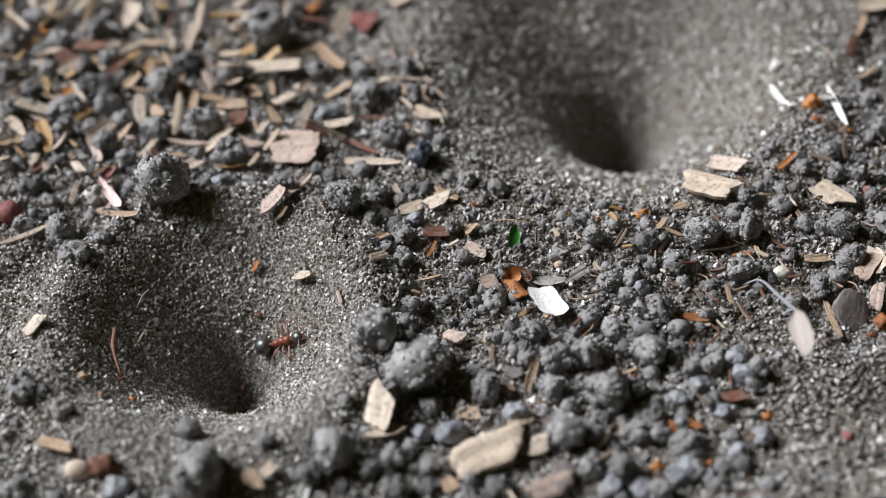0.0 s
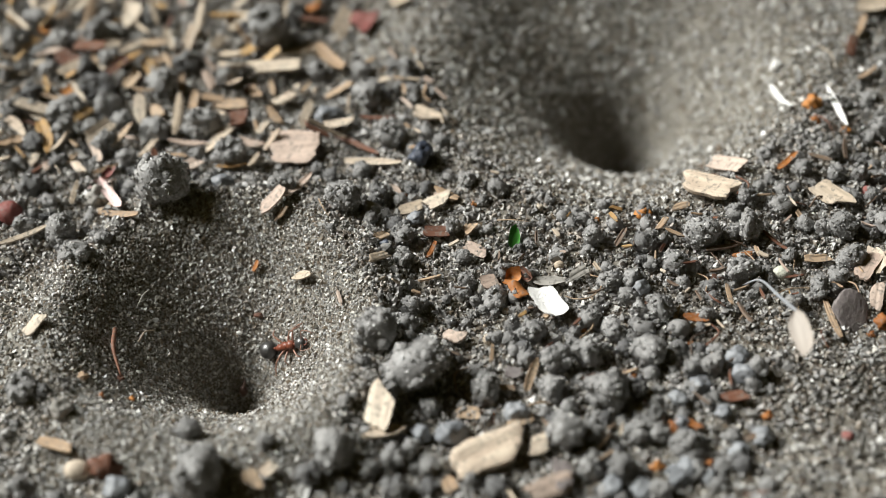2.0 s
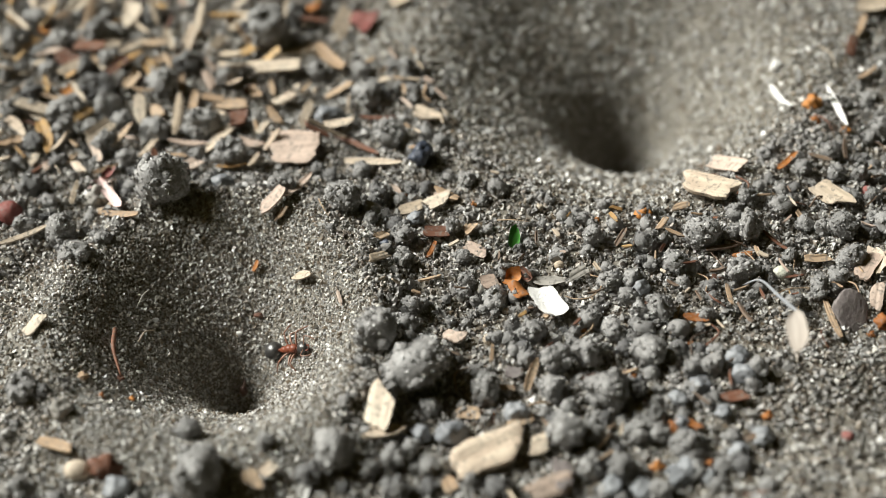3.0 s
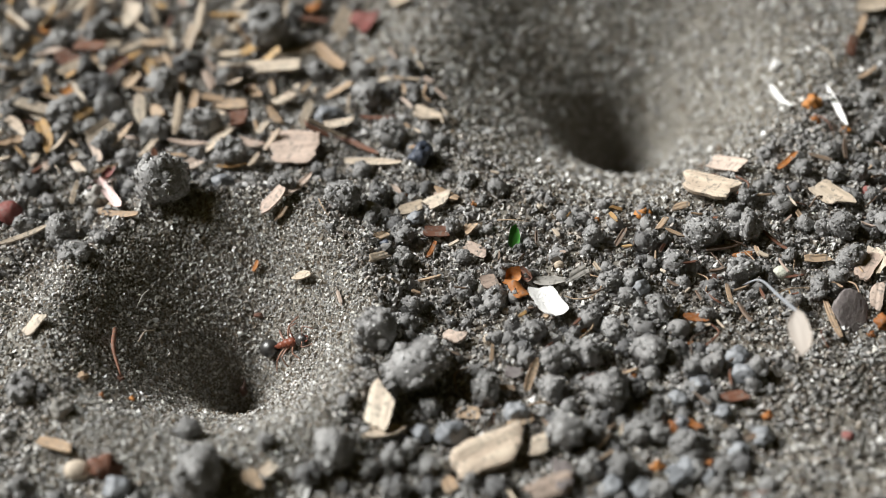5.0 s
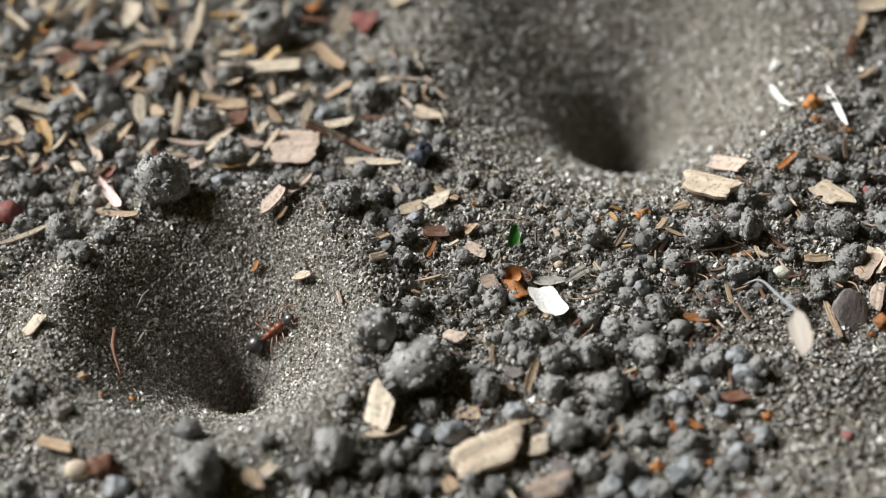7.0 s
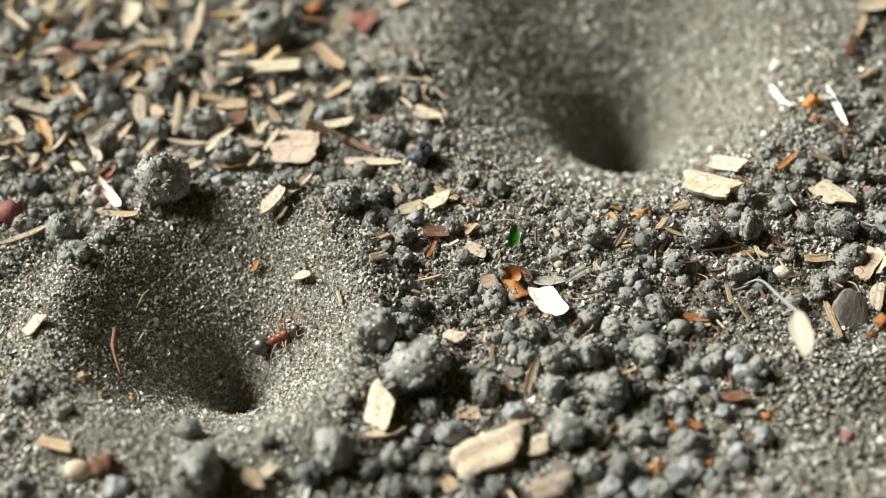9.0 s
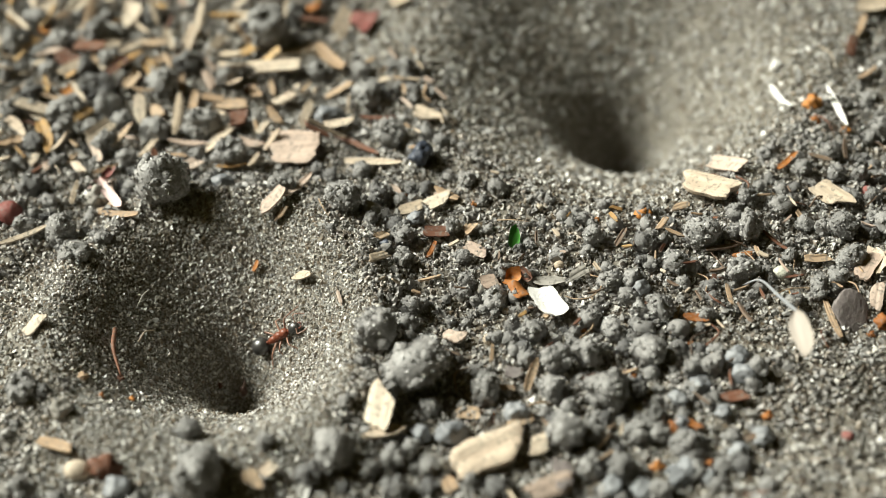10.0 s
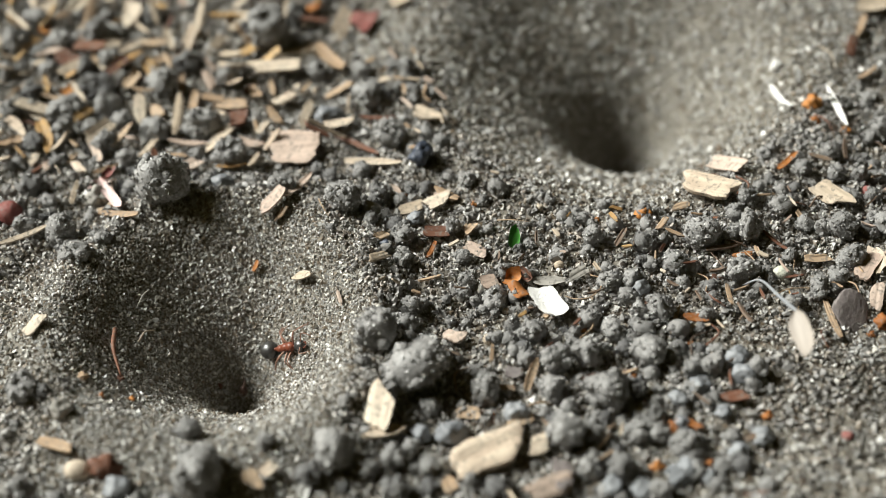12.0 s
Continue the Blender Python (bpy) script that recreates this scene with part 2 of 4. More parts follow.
# ---- ground: one sheet, fine under the camera, out to the horizon ----
def axis(lo, hi, step):
    grow = np.geomspace(2, 3.0e5, 34)
    return np.concatenate([lo - grow[::-1], np.arange(lo, hi, step), hi + grow])


def build_ground():
    xs, ys = axis(-60, 60, 0.65), axis(-42, 58, 0.65)
    gx, gy = np.meshgrid(xs, ys)
    v = np.stack([gx, gy, height(gx, gy)], -1).reshape(-1, 3)
    w, h = len(xs), len(ys)
    i = (np.arange(h - 1)[:, None] * w + np.arange(w - 1)[None]).ravel()
    f = np.stack([i, i + 1, i + 1 + w, i + w], 1)
    tagged(new("ground", mesh_of("ground", v, f, EARTH, True)), "grey sandy soil with two funnel-shaped sand pits", "soil", kind="structure")


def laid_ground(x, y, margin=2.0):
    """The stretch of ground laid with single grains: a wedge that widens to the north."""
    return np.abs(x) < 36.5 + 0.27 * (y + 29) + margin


def build_sand():
    n, fine = 265000, 62000
    x, y = np.append(rng.uniform(-56, 56, n), rng.uniform(-38, -5, fine)), np.append(rng.uniform(-33, 46, n), rng.uniform(-27, 9, fine))
    n = n + fine
    s = sandiness(x, y)
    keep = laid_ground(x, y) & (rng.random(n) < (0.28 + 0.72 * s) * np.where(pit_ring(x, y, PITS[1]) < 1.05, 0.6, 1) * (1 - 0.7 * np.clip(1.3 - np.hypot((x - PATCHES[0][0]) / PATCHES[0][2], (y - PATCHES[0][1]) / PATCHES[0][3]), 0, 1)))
    x, y, s = x[keep], y[keep], s[keep]
    near_pit = np.clip((1.55 - pit_ring(x, y, PITS[0])) / 0.3, 0, 1)
    on_patch = np.clip(1.3 - np.hypot((x - PATCHES[0][0]) / PATCHES[0][2], (y - PATCHES[0][1]) / PATCHES[0][3]), 0, 1)
    r = np.clip(rng.lognormal(0, 0.33, len(x)) * (0.182 - 0.052 * near_pit + 0.04 * on_patch), 0.075, 0.40)
    z = height(x, y) + r * rng.uniform(-0.1, 0.8, len(x))
    v, t = scatter(GRAINS, np.stack([x, y, z], 1), r)
    tagged(new("sand", mesh_of("sand", v, t, GRAIN)), "loose grey sand grains with glassy bright specks", "sand", kind="stuff")


def build_grit():
    n = 88000
    x, y = rng.uniform(-60, 60, n), rng.uniform(-34, 50, n)
    s = sandiness(x, y)
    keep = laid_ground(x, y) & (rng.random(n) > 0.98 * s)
    x, y = x[keep], y[keep]
    r = np.clip(rng.lognormal(math.log(0.235), 0.40, len(x)), 0.14, 0.8) * (1 - 0.5 * s[keep])
    z = height(x, y) + r * rng.uniform(-0.1, 1.0, len(x))
    places, coarse = np.stack([x, y, z], 1), r > 0.34
    v, t = scatter(CHIPPINGS, places[~coarse], r[~coarse])
    tagged(new("fine_grit", mesh_of("fine_grit", v, t, GRIT)), "fine angular grey grit strewn between the clods", "grit", kind="stuff")
    v, t = scatter(NUBS, places[coarse], r[coarse])
    tagged(new("coarse_grit", mesh_of("coarse_grit", v, t, CRUMBLY)), "coarse crumbly grey grit strewn between the clods", "grit", kind="stuff")


build_ground()
build_sand()
build_grit()


# ---- soil clods ----
laid = []     # what lies on the ground already: x, y, radius


def clod_mesh(seed, mat, lumps, lump_size, grains, size):
    """A clod of many crumbs caked together, with sand stuck to it; sizes are shares of its radius."""
    r = np.random.default_rng(seed)
    form, faces = lump(3 if lumps > 8 else 2, seed, 0.24, 6)
    vs, ts, base, mids, radii = [form * 0.91], [faces], len(form), [], []
    round_v, round_t = ball(2)
    for k in range(lumps):
        mid, radius = form[r.integers(0, len(form))] * r.uniform(0.74, 0.84), r.uniform(*lump_size)
        vs.append(round_v * r.uniform(0.88, 1.1, (len(round_v), 1)) * radius * r.uniform(0.8, 1.2, (1, 3)) + mid)
        ts.append(round_t + base)
        base += len(round_v)
        mids.append(mid)
        radii.append(radius)
    mids, radii = np.array(mids), np.array(radii)
    pick = r.integers(0, lumps, grains)
    out = mids[pick] / np.linalg.norm(mids[pick], axis=1, keepdims=True) + 0.6 * r.normal(size=(grains, 3))
    out /= np.linalg.norm(out, axis=1, keepdims=True)
    spots = mids[pick] + out * radii[pick, None]
    flat = r.random(grains) < 0.45
    spots[flat] = form[r.integers(0, len(form), flat.sum())] * 0.92
    gv, gt = scatter(GRAINS, spots, size * r.lognormal(0, 0.35, grains))
    body = np.concatenate(ts)
    me = mesh_of("soil_clod", np.concatenate(vs + [gv]), np.concatenate([body, gt + base]), mat)
    me.materials.append(STUCK)
    me.polygons.foreach_set("use_smooth", np.arange(len(me.polygons)) < len(body))
    which = np.zeros(len(me.polygons), np.int32)
    which[len(body):len(body) + int(0.75 * len(gt))] = 1
    me.polygons.foreach_set("material_index", which)
    return me


def stone_mesh(seed, mat):
    v, t = lump(4, seed, 0.21, 8, 0.008)
    return mesh_of("pebble", v, t, mat, True)


BIG = {"grey": [clod_mesh(k * 3 + 1, SOIL["grey"], 34, (0.16, 0.27), 900, 0.05) for k in range(7)], "dark": [clod_mesh(k * 3 + 2, SOIL["dark"], 34, (0.16, 0.27), 500, 0.05) for k in range(3)],
       "bluish": [stone_mesh(k * 5 + 3, SOIL["bluish"]) for k in range(3)], "slate": [stone_mesh(k * 5 + 4, SOIL["slate"]) for k in range(2)]}
SMALL = {**BIG, "grey": [clod_mesh(k * 3 + 30, SOIL["grey"], 16, (0.2, 0.32), 240, 0.083) for k in range(9)], "dark": [clod_mesh(k * 3 + 31, SOIL["dark"], 16, (0.2, 0.32), 220, 0.085) for k in range(3)]}
CLOD_LABELS = {"grey": "rough crumbly grey soil clod coated in sand", "dark": "dark grey soil clod on the rubble",
               "bluish": "smooth bluish-grey pebble lying in the soil", "slate": "small dark blue angular stone on the soil"}


def clod(x, y, wide, tall, tone):
    ob = new("pebble" if tone in ("bluish", "slate") else "soil_clod", dice.choice((BIG if wide + tall > 5.6 else SMALL)[tone]))
    laid.append((x, y, 0.3 * wide))
    a, b, c = wide / 2 * 0.94, (wide + tall) / 4 * 0.94, tall / 2 * 0.96
    ob.matrix_world = (Matrix.Translation(at(x, y, 0.40 * tall) * MM) @ Matrix.Diagonal((a, b, c, 1)) @ pose(0, 0, 0, dice.uniform(0, 360), dice.uniform(0, 360), dice.uniform(0, 360)))
    tagged(ob, ("large " if wide > 4.3 else "") + CLOD_LABELS[tone], "pebble" if tone in ("bluish", "slate") else "clod", "clods on the ground")


clod(-46.54, 31.96, 3.79, 3.36, "grey")
clod(-45.14, 36.19, 3.42, 2.49, "grey")
clod(-41.74, 31.99, 3.18, 3.05, "grey")
clod(-43.80, 30.59, 2.43, 2.07, "grey")
clod(-42.30, 27.48, 2.52, 2.16, "grey")
clod(-38.16, 33.60, 3.21, 3.39, "grey")
clod(-35.98, 28.93, 3.03, 2.66, "grey")
clod(-36.67, 24.24, 4.76, 2.50, "dark")
clod(-39.54, 21.32, 4.82, 2.94, "grey")
clod(-35.30, 21.69, 3.54, 2.71, "grey")
clod(-33.53, 19.77, 2.70, 2.70, "grey")
clod(-39.02, 17.23, 2.67, 3.13, "grey")
clod(-36.59, 18.40, 2.10, 1.75, "grey")
clod(-34.61, 15.74, 3.00, 2.88, "grey")
clod(-29.91, 25.17, 4.08, 3.36, "grey")
clod(-29.81, 17.94, 3.21, 3.21, "grey")
clod(-24.84, 18.40, 4.45, 4.10, "grey")
clod(-27.70, 28.58, 3.29, 2.92, "dark")
clod(-22.85, 25.81, 2.77, 3.01, "grey")
clod(-27.23, 6.87, 5.83, 5.83, "grey")
clod(-21.61, 13.48, 4.25, 3.67, "grey")
clod(-45.09, 20.34, 2.69, 2.92, "dark")
clod(-43.76, 24.17, 2.61, 2.14, "dark")
clod(-43.27, 21.24, 2.64, 2.35, "grey")
clod(-46.96, 27.49, 2.16, 2.40, "grey")
clod(-32.30, 37.02, 2.51, 2.51, "dark")
clod(-41.23, 9.72, 3.35, 2.57, "dark")
clod(-40.73, 3.81, 3.17, 1.96, "grey")
clod(-37.07, 2.86, 3.38, 3.60, "grey")
clod(-34.54, -0.98, 3.22, 2.36, "grey")
clod(-19.03, 32.32, 5.20, 5.69, "grey")
clod(-13.52, 26.51, 2.42, 2.17, "grey")
clod(-11.65, 18.97, 3.63, 2.46, "bluish")
clod(-7.89, 21.34, 3.55, 2.96, "grey")
clod(-9.25, 17.30, 2.10, 1.75, "grey")
clod(-5.39, 15.05, 3.47, 3.47, "grey")
clod(-2.19, 10.94, 2.49, 3.17, "slate")
clod(-9.62, 4.74, 3.65, 4.10, "grey")
clod(-6.34, 7.08, 2.90, 2.23, "dark")
clod(-6.81, 4.53, 2.31, 1.98, "grey")
clod(-2.67, 3.31, 1.86, 1.42, "bluish")
clod(-3.67, 0.60, 2.38, 2.38, "grey")
clod(-3.83, -2.03, 2.14, 1.93, "grey")
clod(-5.46, -0.93, 1.29, 1.18, "slate")
clod(-15.71, 7.16, 3.16, 2.48, "grey")
clod(-6.00, -12.59, 4.99, 3.77, "grey")
clod(-2.19, -16.00, 6.96, 4.74, "grey")
clod(-3.07, -8.14, 2.41, 1.99, "grey")
clod(-9.29, -24.80, 4.44, 3.86, "grey")
clod(-20.20, -27.12, 6.00, 4.38, "grey")
clod(-21.90, -21.98, 2.58, 2.18, "dark")
clod(-37.20, -17.32, 3.49, 3.09, "grey")
clod(-27.58, -27.50, 2.84, 1.90, "bluish")
clod(-35.99, -27.19, 1.89, 1.99, "grey")
clod(-4.27, -25.07, 2.89, 2.41, "grey")
clod(-6.41, -26.00, 2.40, 2.02, "grey")
clod(-1.90, -22.24, 2.06, 1.76, "bluish")
clod(-1.09, -19.10, 2.09, 1.99, "grey")
clod(3.78, -17.68, 3.30, 3.00, "grey")
clod(0.78, -22.40, 3.04, 2.55, "bluish")
clod(7.97, -11.44, 3.09, 2.47, "grey")
clod(10.07, -15.03, 3.14, 3.34, "grey")
clod(12.88, -14.28, 3.16, 3.06, "grey")
clod(9.46, -17.98, 2.50, 2.90, "grey")
clod(14.33, -18.84, 4.51, 4.21, "grey")
clod(10.42, -23.00, 3.72, 3.82, "grey")
clod(6.57, -20.35, 2.77, 2.08, "bluish")
clod(7.37, -14.18, 1.83, 1.63, "grey")
clod(15.00, -26.73, 3.22, 3.41, "dark")
clod(12.41, -26.44, 2.43, 2.43, "grey")
clod(18.44, -13.91, 3.99, 2.97, "grey")
clod(19.86, -9.15, 3.54, 2.71, "grey")
clod(15.51, -5.57, 2.54, 2.65, "grey")
clod(17.47, -5.48, 2.33, 2.33, "grey")
clod(18.89, -1.68, 2.69, 2.37, "dark")
clod(21.62, -3.80, 2.67, 2.35, "grey")
clod(24.37, -0.14, 4.14, 3.70, "grey")
clod(27.96, 2.73, 2.31, 2.09, "grey")
clod(27.23, 0.18, 1.86, 1.86, "grey")
clod(29.10, 0.37, 2.19, 3.50, "grey")
clod(29.21, 4.57, 2.22, 2.11, "grey")
clod(27.65, -4.38, 3.42, 3.10, "grey")
clod(32.67, 3.74, 2.66, 2.22, "grey")
clod(34.43, 1.52, 1.98, 1.76, "grey")
clod(36.19, 1.08, 1.98, 2.20, "grey")
clod(38.01, 0.88, 3.31, 2.76, "grey")
clod(39.32, 5.12, 2.24, 1.90, "grey")
clod(40.72, 7.82, 2.04, 2.04, "grey")
clod(38.14, -2.87, 3.28, 2.73, "grey")
clod(36.58, -5.15, 2.38, 2.16, "grey")
clod(34.66, -6.64, 2.36, 2.57, "grey")
clod(32.40, -2.73, 1.63, 1.63, "grey")
clod(14.18, -0.57, 2.16, 2.38, "grey")
clod(2.16, -4.80, 2.12, 1.80, "grey")
clod(1.93, -1.80, 1.93, 1.61, "grey")
clod(0.87, 2.10, 1.53, 2.07, "grey")
clod(5.28, 6.38, 2.21, 1.88, "grey")
clod(2.33, 7.54, 2.00, 1.89, "grey")
clod(16.75, -23.00, 1.98, 1.98, "grey")
clod(18.45, -22.87, 1.99, 1.99, "grey")
clod(20.51, -19.04, 2.22, 1.31, "bluish")
clod(21.84, -17.98, 1.92, 1.72, "grey")
clod(21.87, -16.00, 2.04, 1.84, "grey")
clod(23.84, -15.80, 2.35, 2.35, "grey")
clod(27.61, -16.47, 2.05, 2.26, "grey")
clod(20.48, -24.12, 2.87, 2.67, "grey")
clod(21.17, -26.72, 2.45, 1.96, "grey")
clod(18.11, -28.90, 2.43, 2.13, "grey")
clod(-4.64, -18.12, 2.19, 2.00, "grey")
clod(-7.18, -15.55, 1.51, 1.30, "grey")
clod(5.93, -11.65, 1.75, 1.54, "grey")
clod(13.16, -9.89, 2.38, 1.97, "grey")
clod(15.60, -11.59, 2.37, 2.06, "grey")
clod(16.89, -17.96, 2.22, 2.22, "dark")
clod(-16.50, 35.72, 3.13, 3.13, "dark")
clod(-38.55, 27.85, 2.41, 2.05, "dark")
clod(-42.10, 16.19, 2.64, 2.30, "dark")
clod(-39.03, 13.33, 2.27, 1.93, "dark")
clod(-32.14, 13.56, 2.52, 2.29, "grey")
clod(-25.13, 14.83, 2.19, 1.73, "grey")
clod(-21.36, 33.47, 3.10, 2.48, "dark")
clod(-21.78, 8.74, 2.60, 1.36, "bluish")
clod(-8.65, 25.71, 2.77, 2.17, "grey")
clod(-3.81, 25.25, 2.63, 2.03, "grey")
clod(-8.14, 10.64, 2.26, 1.92, "grey")
clod(-0.23, 13.46, 1.93, 1.70, "grey")
clod(-13.86, 16.01, 2.32, 1.74, "grey")
clod(4.53, -28.23, 2.67, 2.10, "dark")
clod(-1.15, -25.91, 2.21, 1.92, "grey")
clod(2.18, -27.55, 2.10, 1.91, "grey")
clod(-11.37, -26.87, 2.87, 2.39, "dark")
clod(-15.09, -23.85, 1.74, 1.45, "grey")
clod(-3.97, -28.31, 2.85, 2.18, "dark")
clod(12.88, -22.78, 1.97, 1.77, "dark")
clod(18.41, -20.59, 2.00, 1.80, "grey")
clod(41.99, 1.09, 2.22, 2.77, "grey")
clod(41.65, 5.07, 2.02, 1.91, "dark")
clod(35.20, 8.35, 2.26, 1.92, "grey")
clod(38.49, 7.86, 2.25, 2.03, "grey")
clod(44.10, 14.35, 2.33, 2.91, "grey")
clod(38.34, 10.72, 2.28, 1.94, "grey")


CRUMBLETS = [clod_mesh(k * 3 + 300, SOIL["grey"], 4, (0.3, 0.42), 60, 0.14) for k in range(8)] + [clod_mesh(k * 3 + 330, SOIL["dark"], 4, (0.3, 0.42), 50, 0.14) for k in range(2)]


def strew_crumbs():
    """Lesser crumbs between the clods, each a thing of its own."""
    made = 0
    for _ in range(6000):
        if made == 290:
            break
        x, y = dice.uniform(-46, 46), dice.uniform(-30, 38)
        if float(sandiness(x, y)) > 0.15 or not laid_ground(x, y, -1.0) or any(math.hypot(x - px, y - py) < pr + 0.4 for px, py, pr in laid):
            continue
        size = dice.uniform(0.9, 1.9)
        ob = new("soil_crumb", dice.choice(CRUMBLETS))
        ob.matrix_world = (Matrix.Translation(at(x, y, 0.3 * size) * MM) @ Matrix.Diagonal((size / 2, size / 2, size * 0.44, 1))
                           @ pose(0, 0, 0, dice.uniform(0, 360), dice.uniform(0, 360), dice.uniform(0, 360)))
        tagged(ob, "small rough crumb of grey soil", "soil crumb", "crumbs of soil")
        made += 1


# ---- crumbs of bark, seeds and stone ----
CRUMB_LABELS = {"orange": ("bark_crumb", "crumb", "bright orange crumb of rotten wood"), "russet": ("bark_crumb", "crumb", "dark russet crumb of bark"),
                "pale": ("seed", "seed", "pale cream rounded seed on the soil"), "white": ("shell_bit", "shell", "small white chip of shell"),
                "tan": ("bark_crumb", "crumb", "tan crumb of dry bark"), "silver": ("pebble", "pebble", "pale grey glittering pebble"),
                "wine": ("dry_berry", "berry", "wine-red wrinkled dry berry on the soil"), "celadon": ("seed", "seed", "smooth greenish white oval seed")}
CRUMBS = {}


def crumb(x, y, wide, tall, tone):
    if tone not in CRUMBS:
        CRUMBS[tone] = [mesh_of("crumb", *lump(3, 90 + k, 0.06 if tone in ("celadon", "pale", "wine") else 0.6, 2 if tone in ("celadon", "pale", "wine") else 8), DRY[tone], True) for k in range(3)]
    name, category, label = CRUMB_LABELS[tone]
    ob = new(name, dice.choice(CRUMBS[tone]))
    ob.matrix_world = (Matrix.Translation(at(x, y, 0.32 * tall) * MM) @ Matrix.Diagonal((wide / 2 * 1.1, (wide + tall) / 4, tall / 2 * 1.05, 1))
                       @ pose(0, 0, 0, dice.uniform(-30, 30), dice.uniform(-30, 30), dice.uniform(-30, 30)))
    tagged(ob, label, category, "crumbs on the ground")


crumb(-31.12, -25.49, 2.20, 1.60, "pale")
crumb(-28.75, -25.68, 2.60, 1.90, "russet")
crumb(39.78, -10.83, 1.38, 1.60, "orange")
crumb(-4.00, 6.97, 1.11, 1.00, "orange")
crumb(4.21, -11.48, 1.13, 1.03, "pale")
crumb(10.94, -2.96, 0.96, 0.80, "pale")
crumb(31.60, -4.52, 1.72, 1.29, "celadon")
crumb(35.40, 25.97, 1.09, 1.33, "white")
crumb(37.69, 17.71, 1.51, 1.63, "orange")
crumb(37.52, 15.45, 0.81, 0.69, "orange")
crumb(40.49, 14.21, 1.04, 0.81, "orange")
crumb(19.26, 2.61, 1.20, 1.53, "orange")
crumb(14.75, 2.06, 0.49, 0.43, "orange")
crumb(3.07, 4.75, 0.61, 0.50, "orange")
crumb(22.45, -26.04, 0.98, 0.98, "orange")
crumb(23.92, -25.79, 0.69, 1.08, "white")
crumb(20.05, -21.86, 0.90, 1.30, "orange")
crumb(28.06, -21.12, 0.81, 0.91, "orange")
crumb(18.20, -25.91, 1.18, 0.78, "orange")
crumb(4.33, -20.27, 1.09, 0.79, "orange")
crumb(12.63, -10.63, 0.93, 0.72, "orange")
crumb(8.04, -18.54, 0.80, 0.80, "white")
crumb(-33.07, -20.13, 1.67, 1.67, "silver")
crumb(-29.39, -13.51, 0.62, 0.62, "russet")
crumb(-28.11, -15.98, 0.71, 0.41, "orange")
crumb(-30.28, -17.27, 0.50, 0.70, "orange")
crumb(-32.22, -15.36, 1.31, 0.60, "tan")
crumb(-13.43, 24.15, 0.96, 0.96, "pale")
crumb(9.31, 3.80, 0.77, 0.77, "pale")
crumb(22.26, -12.62, 0.62, 0.62, "orange")
crumb(25.53, -5.02, 1.17, 0.64, "russet")
crumb(24.81, -6.69, 1.16, 0.63, "russet")
crumb(41.29, 6.04, 1.13, 0.90, "wine")
crumb(34.49, -23.33, 1.01, 0.71, "wine")
crumb(-42.80, 5.95, 2.74, 2.42, "wine")
crumb(-34.16, 7.92, 2.23, 2.23, "silver")
crumb(-33.07, 6.55, 1.88, 0.89, "tan")
crumb(5.78, -8.01, 0.63, 0.52, "pale")
crumb(16.24, -15.82, 1.01, 0.61, "russet")
crumb(16.82, -16.17, 0.81, 0.71, "orange")
crumb(17.55, -19.46, 1.10, 0.80, "russet")
crumb(38.72, -11.63, 0.64, 0.53, "orange")
crumb(4.71, -20.76, 0.69, 0.49, "russet")
crumb(25.24, -24.90, 0.99, 0.59, "russet")
crumb(-20.35, 24.35, 1.20, 0.96, "russet")
crumb(-33.44, 1.79, 0.87, 0.54, "tan")


